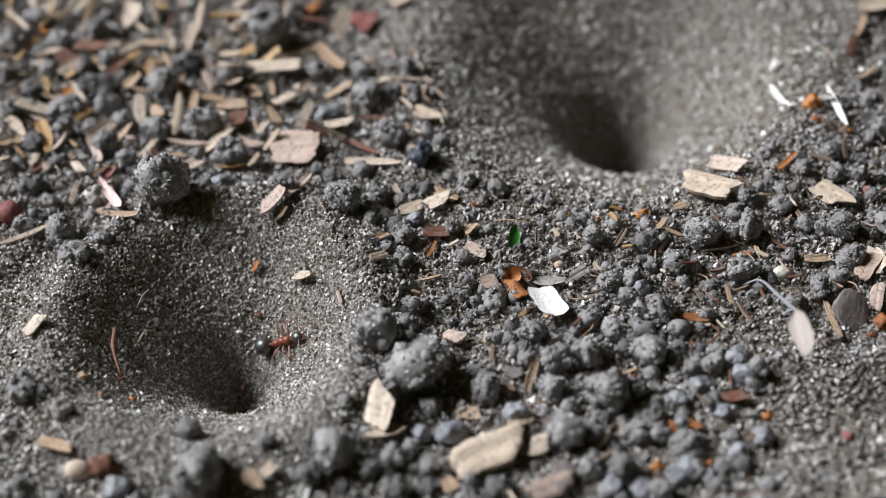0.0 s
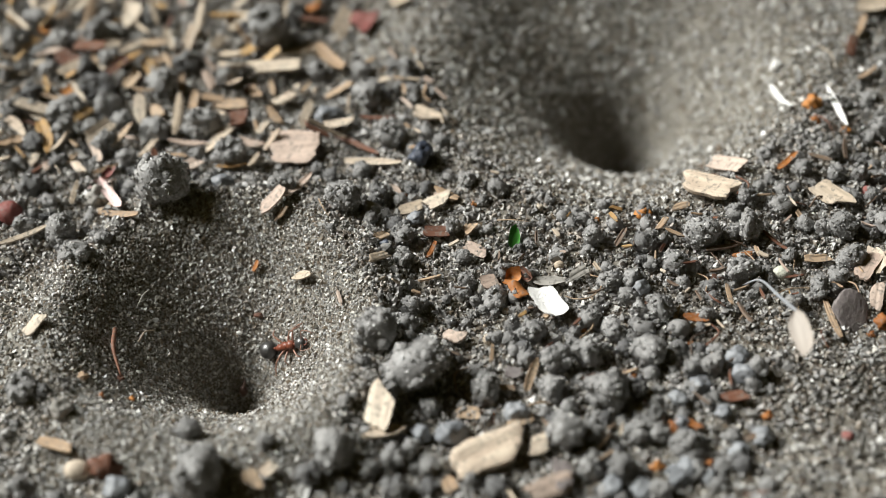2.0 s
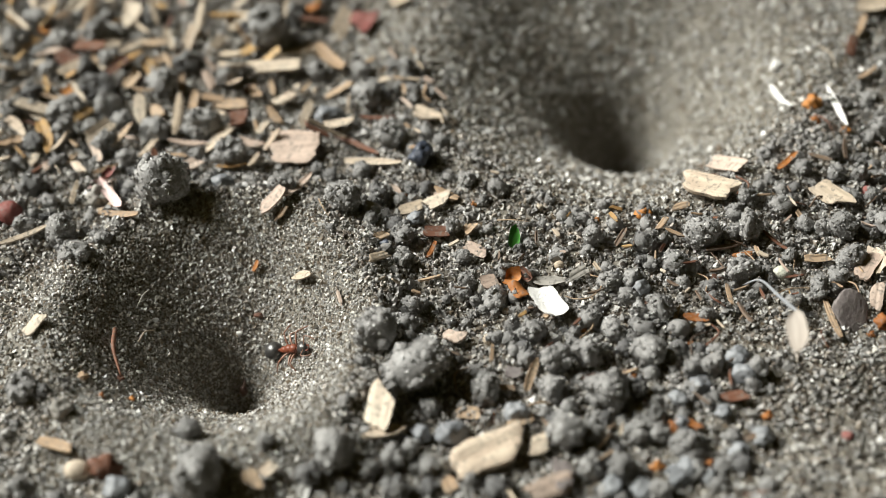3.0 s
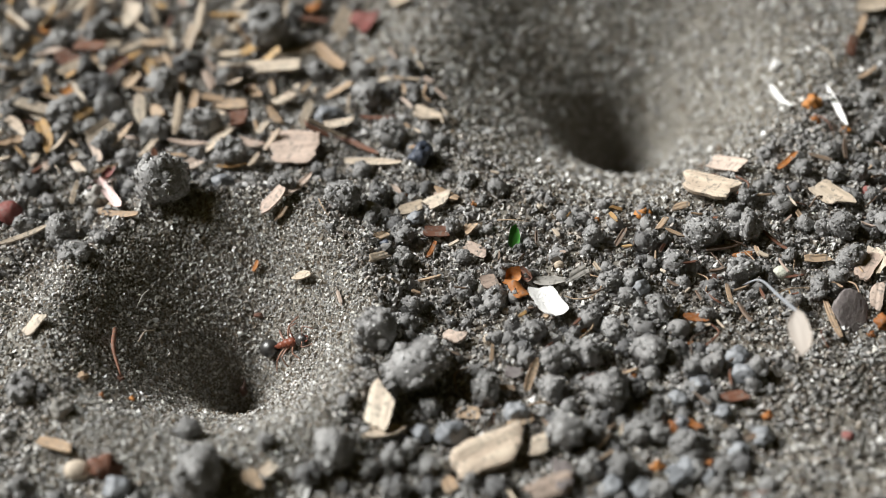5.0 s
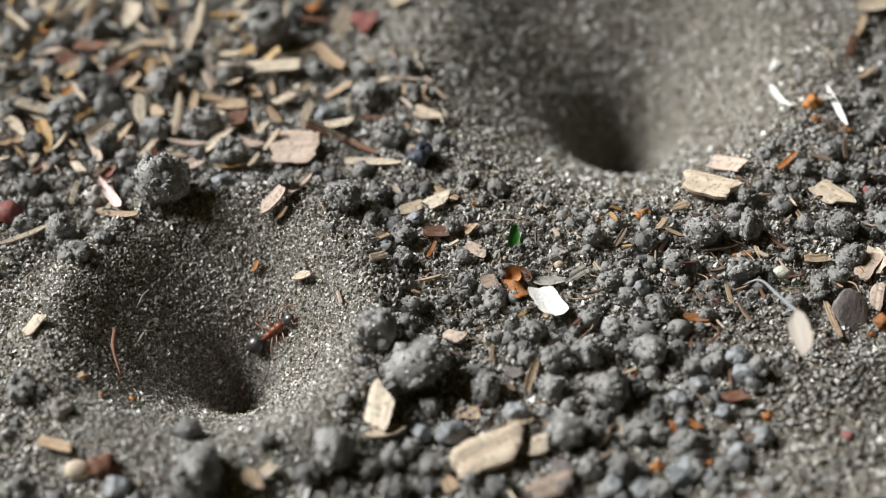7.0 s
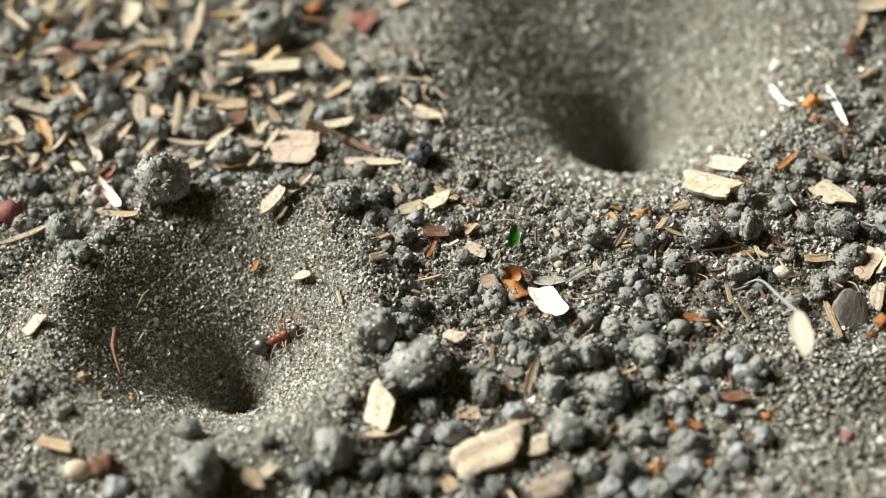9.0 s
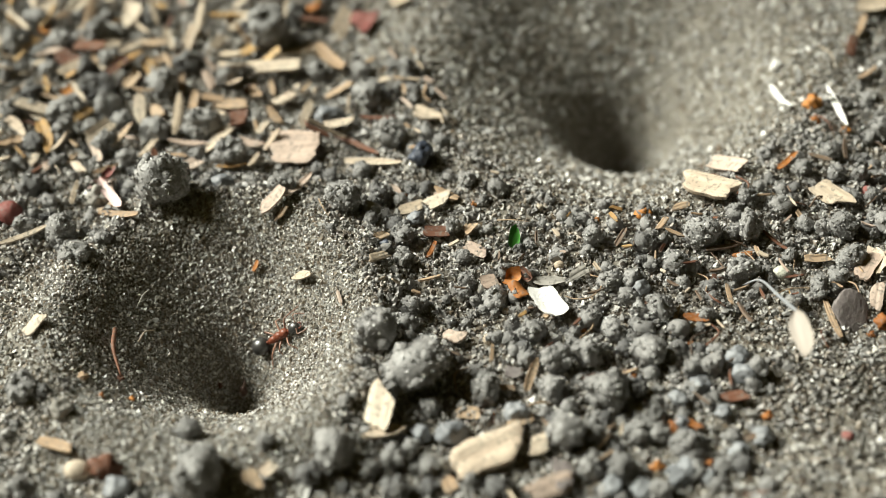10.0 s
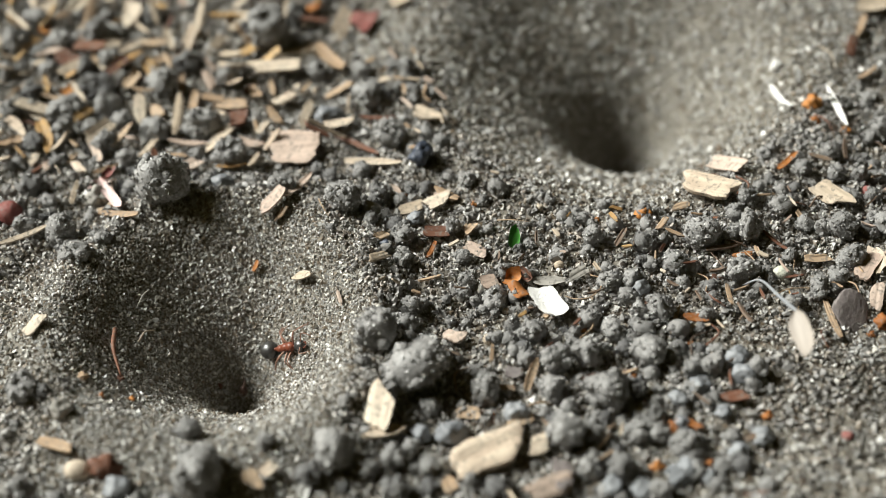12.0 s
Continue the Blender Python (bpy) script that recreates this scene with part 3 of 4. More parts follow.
# ---- wood chips and flakes ----
def flake(name, length, width, thick, mat, seed, jag=0.12, taper=0.15, bend=0.08, cup=0.0, tips=None):
    """A splintered flake along x: ragged ends, uneven edges, a slight bend."""
    r = np.random.default_rng(seed)
    n, m = 13, 8
    u, w = np.meshgrid(np.linspace(-1, 1, n), np.linspace(-1, 1, m), indexing="ij")
    ends = 1 - jag * r.random((2, 1)) - np.cumsum(jag * r.uniform(-0.5, 0.5, (2, m)), axis=1)
    x = np.where(u < 0, u * ends[0][None], u * ends[1][None]) * length / 2
    ends_taper, power = tips or taper * r.uniform(0.3, 1.7, 2), r.uniform(1.6, 4.5, 2)
    edge = np.where(u < 0, 1 - ends_taper[0] * np.abs(u) ** power[0], 1 - ends_taper[1] * np.abs(u) ** power[1])
    edge = np.clip(edge + 0.055 * np.cumsum(r.uniform(-1, 1, (n, 1)), axis=0) * (np.abs(w) > 0.5) * np.sign(w + 0.3), 0.06, 1.3)
    edge = edge * (1 - 0.12 * np.abs(u) ** 9)
    x = x + width * np.where(u < 0, r.uniform(-0.28, 0.28), r.uniform(-0.28, 0.28)) * w * np.abs(u)
    y = w * edge * width / 2 + 0.05 * width * np.sin(u * r.uniform(1, 3) + seed) + width * r.uniform(-0.1, 0.1) * u
    ridge = np.repeat(r.normal(size=(1, m)), n, 0) * 0.13 + 0.03 * r.normal(size=(n, m))
    mid = bend * length * (u * u - 0.4) + cup * width * (w * w - 0.4)
    rim = (np.abs(w) > 0.99) | (np.abs(u) > 0.99)
    top = mid + thick * np.where(rim, 0.36, 0.5 + ridge)
    low = mid - thick * (0.5 + 0.5 * ridge)
    upper, lower = np.stack([x, y, top], -1).reshape(-1, 3), np.stack([x * 0.985, y * 0.96, low], -1).reshape(-1, 3)
    k = lambda i, j, s: s * n * m + i * m + j
    f = []
    for i in range(n - 1):
        for j in range(m - 1):
            f.append((k(i, j, 0), k(i + 1, j, 0), k(i + 1, j + 1, 0), k(i, j + 1, 0)))
            f.append((k(i, j, 1), k(i, j + 1, 1), k(i + 1, j + 1, 1), k(i + 1, j, 1)))
    for i in range(n - 1):
        f.append((k(i, 0, 2), k(i, 0, 3), k(i + 1, 0, 3), k(i + 1, 0, 2)))
        f.append((k(i, m - 1, 2), k(i + 1, m - 1, 2), k(i + 1, m - 1, 3), k(i, m - 1, 3)))
    for j in range(m - 1):
        f.append((k(0, j, 2), k(0, j + 1, 2), k(0, j + 1, 3), k(0, j, 3)))
        f.append((k(n - 1, j, 2), k(n - 1, j, 3), k(n - 1, j + 1, 3), k(n - 1, j + 1, 2)))
    # the sides have corners of their own, so that the edges stay crisp; unused ones go
    used, f = np.unique(np.array(f), return_inverse=True)
    v = np.concatenate([upper, lower, upper, lower])[used]
    return mesh_of(name, v, f.reshape(-1, 4), mat, True)


def lay(ob, a, b, roll=0.0):
    """Put a thing that lies along x from a to b, in millimetres."""
    ahead = (b - a).normalized()
    side = Vector((0, 0, 1)).cross(ahead).normalized()
    up = ahead.cross(side)
    turn = Matrix((ahead, side, up)).transposed().to_4x4()
    ob.matrix_basis = Matrix.Translation((a + b) / 2 * MM) @ turn @ pose(0, 0, 0, roll)


CHIP_LABELS = {"pale": "pale cream splintered wood chip", "tan": "tan dry wood chip with ragged ends", "straw": "thick straw-yellow wood chip with visible grain",
               "pinkish": "pinkish beige flake of dry wood", "orange": "orange-brown sliver of rotten wood", "russet": "dark russet flake of bark", "golden": "golden brown translucent sliver of wood",
               "brown": "brown weathered sliver of wood", "white": "bright white papery flake", "silver": "silvery grey weathered wood sliver",
               "mauve": "dull mauve-grey flake of bark", "wine": "wine-red flake of bark"}
seeds = iter(range(100, 100000))


def chip(x1, y1, x2, y2, width, tone, lift=0.0, tips=None, tilt=0.0):
    a, b = at(x1, y1, 0.7 + lift), at(x2, y2, 0.7 + lift)
    length = (b - a).length
    across = Vector((y1 - y2, x2 - x1, 0)).normalized() * width * 0.4
    bump = 0.0
    for u in (0.15, 0.35, 0.5, 0.65, 0.85):
        for side in (-1, 0, 1):
            p = a.lerp(b, u) + across * side
            bump = max(bump, float(height(p.x, p.y)) + 0.6 - p.z)
    a, b = a + Vector((0, 0, 0.85 * bump + (0.3 if width > 1.4 else 0))), b + Vector((0, 0, 0.85 * bump + (0.3 if width > 1.4 else 0)))
    laid.append(((x1 + x2) / 2, (y1 + y2) / 2, max(length, width) * 0.6))
    b = b + Vector((0, 0, tilt))
    length = (b - a).length
    thin = width < 0.22 * length
    thick = min(max((0.34 if width > 3.2 and tone == "straw" else 0.2 if tone == "straw" else 0.17) * width, 0.2), 1.3 if tone == "straw" else 0.42)
    seed = next(seeds)
    me = flake("wood_chip", length, width, thick, DRY[tone], seed, 0.06 if thin else 0.2, 0.6 if thin else dice.choice((0.05, 0.12, 0.22, 0.35)), (0.02 + 0.04 * dice.random()) * (1 if thin else 0.3), dice.uniform(-0.04, 0.14), tips)
    ob = new("wood_sliver" if thin else "bark_flake" if tone in ("russet", "mauve", "wine") else "paper_flake" if tone == "white" else "wood_chip", me)
    lay(ob, a, b, dice.uniform(-28, 28) if thin else dice.uniform(-16, 24))
    size = "thin " if thin and length > 3 else "large " if length > 4 else ""
    tagged(ob, size + CHIP_LABELS[tone] + " on soil", "wood chip" if tone not in ("russet", "mauve", "wine", "white") else "flake", "chips on the ground")


chip(-34.67, 39.34, -34.50, 35.45, 2.26, "pale")
chip(-27.18, 31.95, -26.71, 38.79, 0.90, "pale")
chip(-29.46, 29.03, -27.08, 32.22, 0.76, "tan")
chip(-35.44, 30.30, -32.82, 33.35, 0.92, "pale")
chip(-32.26, 24.14, -31.38, 18.67, 1.34, "pale", lift=0.4, tips=(0.6, 0.7))
chip(-27.58, 16.66, -27.87, 23.86, 0.88, "pale", lift=0.4, tips=(0.7, 0.7))
chip(-26.60, 20.55, -26.16, 24.21, 0.88, "tan")
chip(-33.69, 24.36, -32.77, 27.35, 1.26, "tan")
chip(-41.06, 26.41, -37.93, 28.08, 1.49, "pale")
chip(-41.70, 28.60, -39.29, 29.75, 1.95, "russet")
chip(-37.55, 27.48, -37.68, 30.88, 0.86, "tan")
chip(-40.17, 23.49, -39.12, 24.85, 0.89, "orange")
chip(-44.70, 34.72, -42.96, 34.63, 1.07, "orange")
chip(-44.94, 16.23, -43.71, 15.71, 2.00, "tan")
chip(-42.06, 11.05, -40.11, 13.54, 0.35, "russet")
chip(-38.13, 12.90, -37.53, 14.69, 0.70, "tan")
chip(-36.57, 10.14, -36.83, 7.17, 0.53, "pale")
chip(-33.50, 4.98, -29.40, 3.70, 0.68, "tan")
chip(-42.81, 0.19, -38.18, 3.25, 0.61, "pale", lift=1.0)
chip(-38.14, -11.15, -36.30, -9.59, 1.40, "pale", lift=0, tips=(0.12, 0.2))
chip(-24.23, 35.13, -21.33, 34.95, 2.79, "pale")
chip(-20.95, 27.01, -14.51, 26.82, 2.26, "pale", lift=0.4, tips=(0.04, 0.08))
chip(-17.86, 29.60, -13.61, 30.61, 0.91, "pale")
chip(-13.99, 30.76, -10.71, 26.05, 1.45, "tan")
chip(-12.04, 31.50, -10.42, 36.99, 1.89, "pale")
chip(-16.14, 38.36, -15.39, 34.01, 0.75, "pale")
chip(-15.29, 36.69, -13.89, 36.36, 2.03, "orange")
chip(-5.88, 36.67, -2.75, 37.11, 1.41, "pale")
chip(-12.36, 22.44, -9.56, 24.55, 0.97, "tan")
chip(-14.73, 17.57, -13.78, 22.20, 0.99, "pale")
chip(-18.32, 21.12, -16.73, 18.50, 0.91, "tan")
chip(-24.07, 22.36, -20.30, 21.86, 1.18, "tan")
chip(-22.38, 19.61, -20.19, 19.04, 2.63, "russet")
chip(-11.86, 17.22, -6.23, 12.20, 0.57, "russet")
chip(-10.13, 12.40, -4.04, 10.72, 0.78, "pale")
chip(-18.11, 14.65, -12.82, 13.72, 4.00, "pinkish", lift=0.3, tips=(0.08, 0.0))
chip(-17.51, 3.80, -15.48, 5.72, 1.61, "pinkish", lift=0.3, tips=(0.45, 0.15))
chip(-16.03, 3.10, -15.18, 4.35, 0.60, "tan")
chip(-15.53, 4.68, -12.90, 9.28, 0.78, "pinkish")
chip(-2.90, 18.64, -0.92, 17.04, 2.02, "pale")
chip(-4.27, 4.20, -2.09, 5.14, 1.23, "pale")
chip(-0.89, 7.02, 1.75, 5.07, 0.97, "tan")
chip(-1.76, 4.71, 0.66, 5.31, 1.51, "pale")
chip(-1.60, -1.98, -0.65, 0.34, 0.52, "orange")
chip(-1.84, 1.56, 0.33, 1.45, 1.35, "russet")
chip(2.06, 1.16, 2.93, 2.33, 1.24, "tan")
chip(2.05, -0.17, 4.17, -1.51, 1.21, "pinkish")
chip(-6.40, -0.58, -5.38, 0.83, 0.94, "tan")
chip(-7.01, -4.20, -5.00, -1.96, 0.91, "pale")
chip(-14.12, -2.19, -12.39, -2.93, 1.13, "pale", lift=0, tips=(0.25, 0.45))
chip(-18.35, -0.23, -17.81, 0.69, 0.47, "orange")
chip(-9.75, -5.94, -9.32, -7.78, 0.37, "pinkish")
chip(-2.32, -4.68, -0.11, -4.30, 0.40, "tan")
chip(0.31, -11.76, 1.75, -10.86, 1.90, "pinkish")
chip(3.67, -5.54, 5.17, -4.66, 1.58, "pinkish")
chip(7.35, -17.84, 8.27, -14.25, 0.76, "tan")
chip(4.78, -17.18, 6.36, -17.59, 0.50, "tan")
chip(5.51, -15.61, 7.09, -16.15, 1.13, "mauve")
chip(-4.84, -18.02, -5.63, -22.36, 2.51, "pale", lift=0.3, tips=(0.25, 0.03))
chip(-6.96, -23.16, -3.50, -22.00, 1.82, "pale", lift=0.1, tips=(0.6, 0.7))
chip(0.76, -26.49, 6.66, -23.48, 3.3, "straw", lift=0.2, tips=(0.15, 0.1))
chip(0.10, -27.05, 1.04, -28.61, 1.32, "tan")
chip(7.42, -24.04, 8.98, -23.60, 1.76, "pale")
chip(5.54, -21.77, 8.00, -21.00, 0.90, "tan")
chip(7.50, -29.24, 10.77, -27.70, 1.84, "pinkish")
chip(0.89, -19.89, 3.64, -19.88, 1.23, "tan")
chip(23.00, 7.19, 28.10, 4.65, 2.89, "straw", lift=0.35, tips=(0.12, 0.05))
chip(26.40, 7.53, 28.24, 5.01, 0.28, "pale")
chip(36.18, 6.36, 38.60, 3.75, 2.09, "pale", lift=0.2, tips=(0.1, 0.3))
chip(32.71, 8.26, 35.01, 10.51, 0.58, "orange")
chip(26.31, 11.15, 29.75, 8.25, 1.68, "pinkish")
chip(21.99, 3.27, 23.79, 3.89, 0.68, "tan")
chip(24.75, -1.86, 28.12, -1.10, 0.61, "brown")
chip(27.21, -2.60, 29.27, -2.16, 0.54, "orange")
chip(29.39, -1.18, 29.75, -2.60, 0.42, "tan")
chip(33.99, -3.06, 36.60, -2.75, 0.81, "tan")
chip(40.62, -1.07, 40.44, -4.88, 1.45, "pale")
chip(38.36, -6.04, 40.50, -2.45, 1.81, "pinkish")
chip(39.21, -9.38, 40.32, -5.92, 1.22, "pinkish")
chip(21.69, -10.29, 23.95, -10.10, 1.04, "orange")
chip(21.93, -11.05, 24.19, -10.85, 0.32, "pale")
chip(20.52, -12.05, 21.54, -8.59, 0.41, "tan")
chip(8.32, -4.65, 11.44, -5.28, 0.92, "silver")
chip(11.34, -5.12, 13.91, -3.75, 0.92, "silver")
chip(34.06, 22.18, 35.06, 16.97, 0.78, "white")
chip(39.38, 19.80, 40.45, 14.24, 0.64, "white")
chip(44.00, 28.93, 45.80, 32.89, 0.80, "tan")
chip(42.97, 26.08, 43.74, 29.67, 0.96, "russet")
chip(44.74, 34.14, 48.67, 34.48, 2.04, "pale")
chip(42.94, 22.18, 45.59, 24.68, 0.69, "tan")
chip(35.78, -12.56, 35.01, -7.81, 0.57, "tan")
chip(-35.20, -22.62, -31.08, -24.00, 1.26, "tan", lift=0.2, tips=(0.3, 0.3))
chip(-11.89, -28.77, -11.40, -27.30, 0.99, "white")
chip(-15.40, -26.77, -14.19, -25.96, 1.15, "straw")
chip(-16.34, -26.48, -15.70, -28.32, 1.42, "tan")
chip(24.37, -19.56, 26.41, -19.01, 1.33, "russet")
chip(20.93, -21.40, 22.24, -22.55, 0.73, "orange")
chip(9.78, -25.17, 10.13, -28.98, 1.65, "mauve")
chip(4.34, -14.45, 4.48, -12.36, 0.36, "tan")
chip(13.75, -16.63, 17.32, -15.64, 0.37, "tan")
chip(-8.43, 19.11, -4.87, 17.92, 0.73, "russet")
chip(-18.31, 25.69, -17.86, 22.79, 0.59, "tan")
chip(-27.78, 23.60, -28.08, 27.37, 0.71, "tan")
chip(-31.41, 29.04, -29.76, 30.43, 0.91, "tan")
chip(-25.34, 23.39, -22.89, 22.71, 1.04, "tan")
chip(-33.05, 32.12, -29.99, 32.72, 0.92, "tan")
chip(-25.35, 30.19, -23.81, 33.17, 1.07, "pale")
chip(-45.84, 24.31, -43.70, 25.73, 0.37, "tan")
chip(-9.48, 32.32, -7.73, 35.68, 2.63, "wine")
chip(-24.51, 27.32, -25.55, 29.46, 0.51, "pinkish")
chip(-31.07, 21.98, -29.17, 20.26, 1.31, "tan")
chip(-42.06, 12.93, -41.42, 14.53, 0.97, "pale")
chip(-40.59, 13.10, -39.75, 12.13, 0.61, "pinkish")
chip(30.34, 0.46, 32.63, -2.27, 0.27, "russet")
chip(33.90, 3.01, 34.52, 1.77, 0.53, "tan")
chip(7.56, -8.37, 9.14, -7.91, 0.39, "brown")
chip(0.33, 5.97, -0.77, 6.47, 0.83, "pinkish")


def strew_chips(count, cx, cy, rx, ry, tones, longest, slim, room=1.0, steep=0.0):
    """Small litter of slivers over an oval stretch of rubble."""
    made = 0
    for _ in range(60 * count):
        if made == count:
            break
        x, y, a = cx + rx * dice.uniform(-1, 1), cy + ry * dice.uniform(-1, 1), dice.uniform(0, math.tau)
        if float(sandiness(x, y)) > 0.3 or any(math.hypot(x - px, y - py) < room * (pr + 0.5) for px, py, pr in laid):
            continue
        length = dice.uniform(0.35, 1.0) * longest
        dx, dy = math.cos(a) * length / 2, math.sin(a) * length / 2
        chip(x - dx, y - dy, x + dx, y + dy, length * dice.uniform(*slim), dice.choice(tones), dice.uniform(0.1, 0.8), None, steep * length * dice.random())
        made += 1


strew_crumbs()


# ---- rootlets and fibres ----
def tube(name, points, radii, mat, sides=6, steps=5):
    """A round tapered strand through the points (millimetres)."""
    p = [Vector(q) for q in points]
    p = [p[0] * 2 - p[1]] + p + [p[-1] * 2 - p[-2]]
    line, rad = [], []
    for i in range(1, len(p) - 2):
        for s in range(steps + (i == len(p) - 3)):
            t = s / steps
            line.append(0.5 * (2 * p[i] + (p[i + 1] - p[i - 1]) * t + (2 * p[i - 1] - 5 * p[i] + 4 * p[i + 1] - p[i + 2]) * t * t
                               + (3 * p[i] - p[i - 1] - 3 * p[i + 1] + p[i + 2]) * t ** 3))
            rad.append(radii[i - 1] * (1 - t) + radii[min(i, len(radii) - 1)] * t)
    v, f = [], []
    for i, c in enumerate(line):
        ahead = (line[min(i + 1, len(line) - 1)] - line[max(i - 1, 0)]).normalized()
        side = ahead.cross(Vector((0.3, 0.2, 0.93))).normalized()
        up = side.cross(ahead)
        for k in range(sides):
            a = math.tau * k / sides
            v.append(c + (side * math.cos(a) + up * math.sin(a)) * rad[i])
        if i:
            for k in range(sides):
                f.append((i * sides - sides + k, i * sides - sides + (k + 1) % sides, i * sides + (k + 1) % sides, i * sides + k))
    v.append(line[0])
    v.append(line[-1])
    last = (len(line) - 1) * sides
    for k in range(sides):
        f.append((len(v) - 2, (k + 1) % sides, k, k))
        f.append((len(v) - 1, last + k, last + (k + 1) % sides, last + (k + 1) % sides))
    me = bpy.data.meshes.new(name)
    me.from_pydata([q * MM for q in v], [], [q[:3] if q[2] == q[3] else q for q in f])
    me.polygons.foreach_set("use_smooth", np.full(len(me.polygons), True))
    me.materials.append(mat)
    return me


def strew_pebbles(count, cx, cy, rx, ry):
    """Rounded pebbles and crumbs that thin out over the smooth sand."""
    for k in range(count):
        x, y = cx + rx * dice.gauss(0, 0.5), cy + ry * dice.uniform(-1, 1)
        size = dice.uniform(0.9, 2.3)
        stone = dice.random() < 0.25
        ob = new("pebble" if stone else "soil_crumb", dice.choice(SMALL["bluish"] if stone else CRUMBLETS + SMALL["grey"][:3]))
        ob.matrix_world = (Matrix.Translation(at(x, y, 0.3 * size) * MM) @ Matrix.Diagonal((size / 2 * dice.uniform(0.9, 1.3), size / 2, size * 0.42, 1))
                           @ pose(0, 0, 0, dice.uniform(0, 360), dice.uniform(0, 360), dice.uniform(0, 360)))
        tagged(ob, "smooth bluish-grey pebble in the sand" if stone else "small rough crumb of grey soil", "pebble" if stone else "soil crumb", "crumbs of soil")


strew_pebbles(60, 21.52, -23.32, 7, 14)
strew_pebbles(24, 13.05, -20.20, 12, 14)

FIBRE_LABELS = {"russet": "reddish thin rootlet lying on the sand", "silver": "grey hair-thin plant fibre on the sand", "tan": "curved tan plant fibre among the clods",
                "pale": "pale dry grass fibre among the clods", "pinkish": "pale pinkish curled plant stem", "brown": "thin dark brown twig on the sand"}


def fibre(tone, radius, *places):
    up = 0.6 + radius
    pts = [at(x, y, up + (0.35 if 0 < i < len(places) - 1 else 0)) for i, (x, y) in enumerate(places)]
    ob = new("rootlet" if tone == "russet" else "plant_fibre", tube("fibre", pts, [radius * 1.15] * (len(pts) - 1) + [radius * 0.5], DRY[tone]))
    tagged(ob, FIBRE_LABELS[tone], "fibre", "fibres on the ground")


fibre("russet", 0.19, (-30.54, -8.15), (-30.32, -10.67), (-29.34, -13.47))
fibre("pale", 0.080, (-28.55, -8.38), (-28.03, -7.23), (-27.22, -6.39))
fibre("silver", 0.080, (-28.05, -2.95), (-28.49, -3.87), (-29.00, -5.01))
fibre("tan", 0.052, (13.73, -4.55), (14.70, -5.18), (14.52, -6.41), (13.50, -7.58), (12.16, -7.62), (11.28, -6.80))
fibre("tan", 0.054, (5.20, 2.38), (6.55, 2.09), (8.43, 1.96))
fibre("tan", 0.054, (-12.00, 4.50), (-11.60, 3.13), (-10.88, 1.94))
fibre("tan", 0.089, (-46.08, 22.51), (-44.24, 25.26), (-40.74, 24.65))
fibre("russet", 0.086, (-43.99, 19.74), (-42.13, 18.57), (-39.98, 16.78))
fibre("pinkish", 0.110, (-32.84, 10.54), (-33.09, 9.51), (-31.36, 4.88))
fibre("russet", 0.113, (-33.76, 10.36), (-33.68, 12.05), (-34.23, 12.81))
fibre("tan", 0.054, (32.36, -1.56), (32.73, -3.27), (32.59, -4.38))
fibre("tan", 0.049, (12.74, -24.80), (14.20, -23.17), (14.01, -21.62))
fibre("tan", 0.053, (30.36, -7.54), (31.80, -6.76), (34.17, -6.45))
fibre("pale", 0.056, (-40.00, 14.07), (-38.77, 11.68), (-38.19, 11.03))
fibre("pale", 0.060, (39.61, 27.39), (40.73, 25.48), (40.87, 23.47))
fibre("tan", 0.053, (31.95, -7.98), (32.39, -8.78), (32.08, -9.99))
fibre("tan", 0.053, (35.90, -8.58), (37.30, -9.28), (38.37, -9.05))
fibre("brown", 0.061, (40.14, 29.26), (38.53, 30.41), (36.83, 30.75))


def strew_fibres(count, cx, cy, rx, ry, tones):
    for k in range(count):
        x, y, a = cx + rx * dice.uniform(-1, 1), cy + ry * dice.uniform(-1, 1), dice.uniform(0, math.tau)
        d, b = dice.uniform(0.8, 2.0), dice.uniform(-0.7, 0.7)
        fibre(dice.choice(tones), dice.uniform(0.05, 0.1), (x - d * math.cos(a - b), y - d * math.sin(a - b)), (x, y), (x + d * math.cos(a + b), y + d * math.sin(a + b)))


strew_fibres(22, 35.31, 1.23, 11, 14, ("russet", "brown", "tan"))
strew_fibres(10, -33.56, 26.55, 22, 14, ("tan", "pale", "russet"))
strew_fibres(9, 14.90, -15.34, 14, 14, ("tan", "brown"))


# ---- single things ----
def green_leaf():
    ob = new("leaf_scrap", flake("leaf_scrap", 2.2, 1.15, 0.10, DRY["green"], 31, 0.06, 0.6, 0.05, 0.18))
    lay(ob, Vector((6.48, -0.80, 0.91)), Vector((7.10, 1.08, 2.05)), 25)
    tagged(ob, "fresh green scrap of leaf stuck in the grit", "leaf")


def bark_disc():
    v, t = lump(4, 77, 0.10, 3)
    v = v * np.array([1.75, 2.1, 0.32])
    ob = new("bark_disc", mesh_of("bark_disc", v, t, DRY["mauve"], True))
    p = Vector((37.02, -9.66, 1.75))
    ob.matrix_world = Matrix.Translation(p * MM) @ pose(0, 0, 0, 38, 6, 10)
    tagged(ob, "flat round dull grey-brown piece of bark leaning on the soil", "bark")


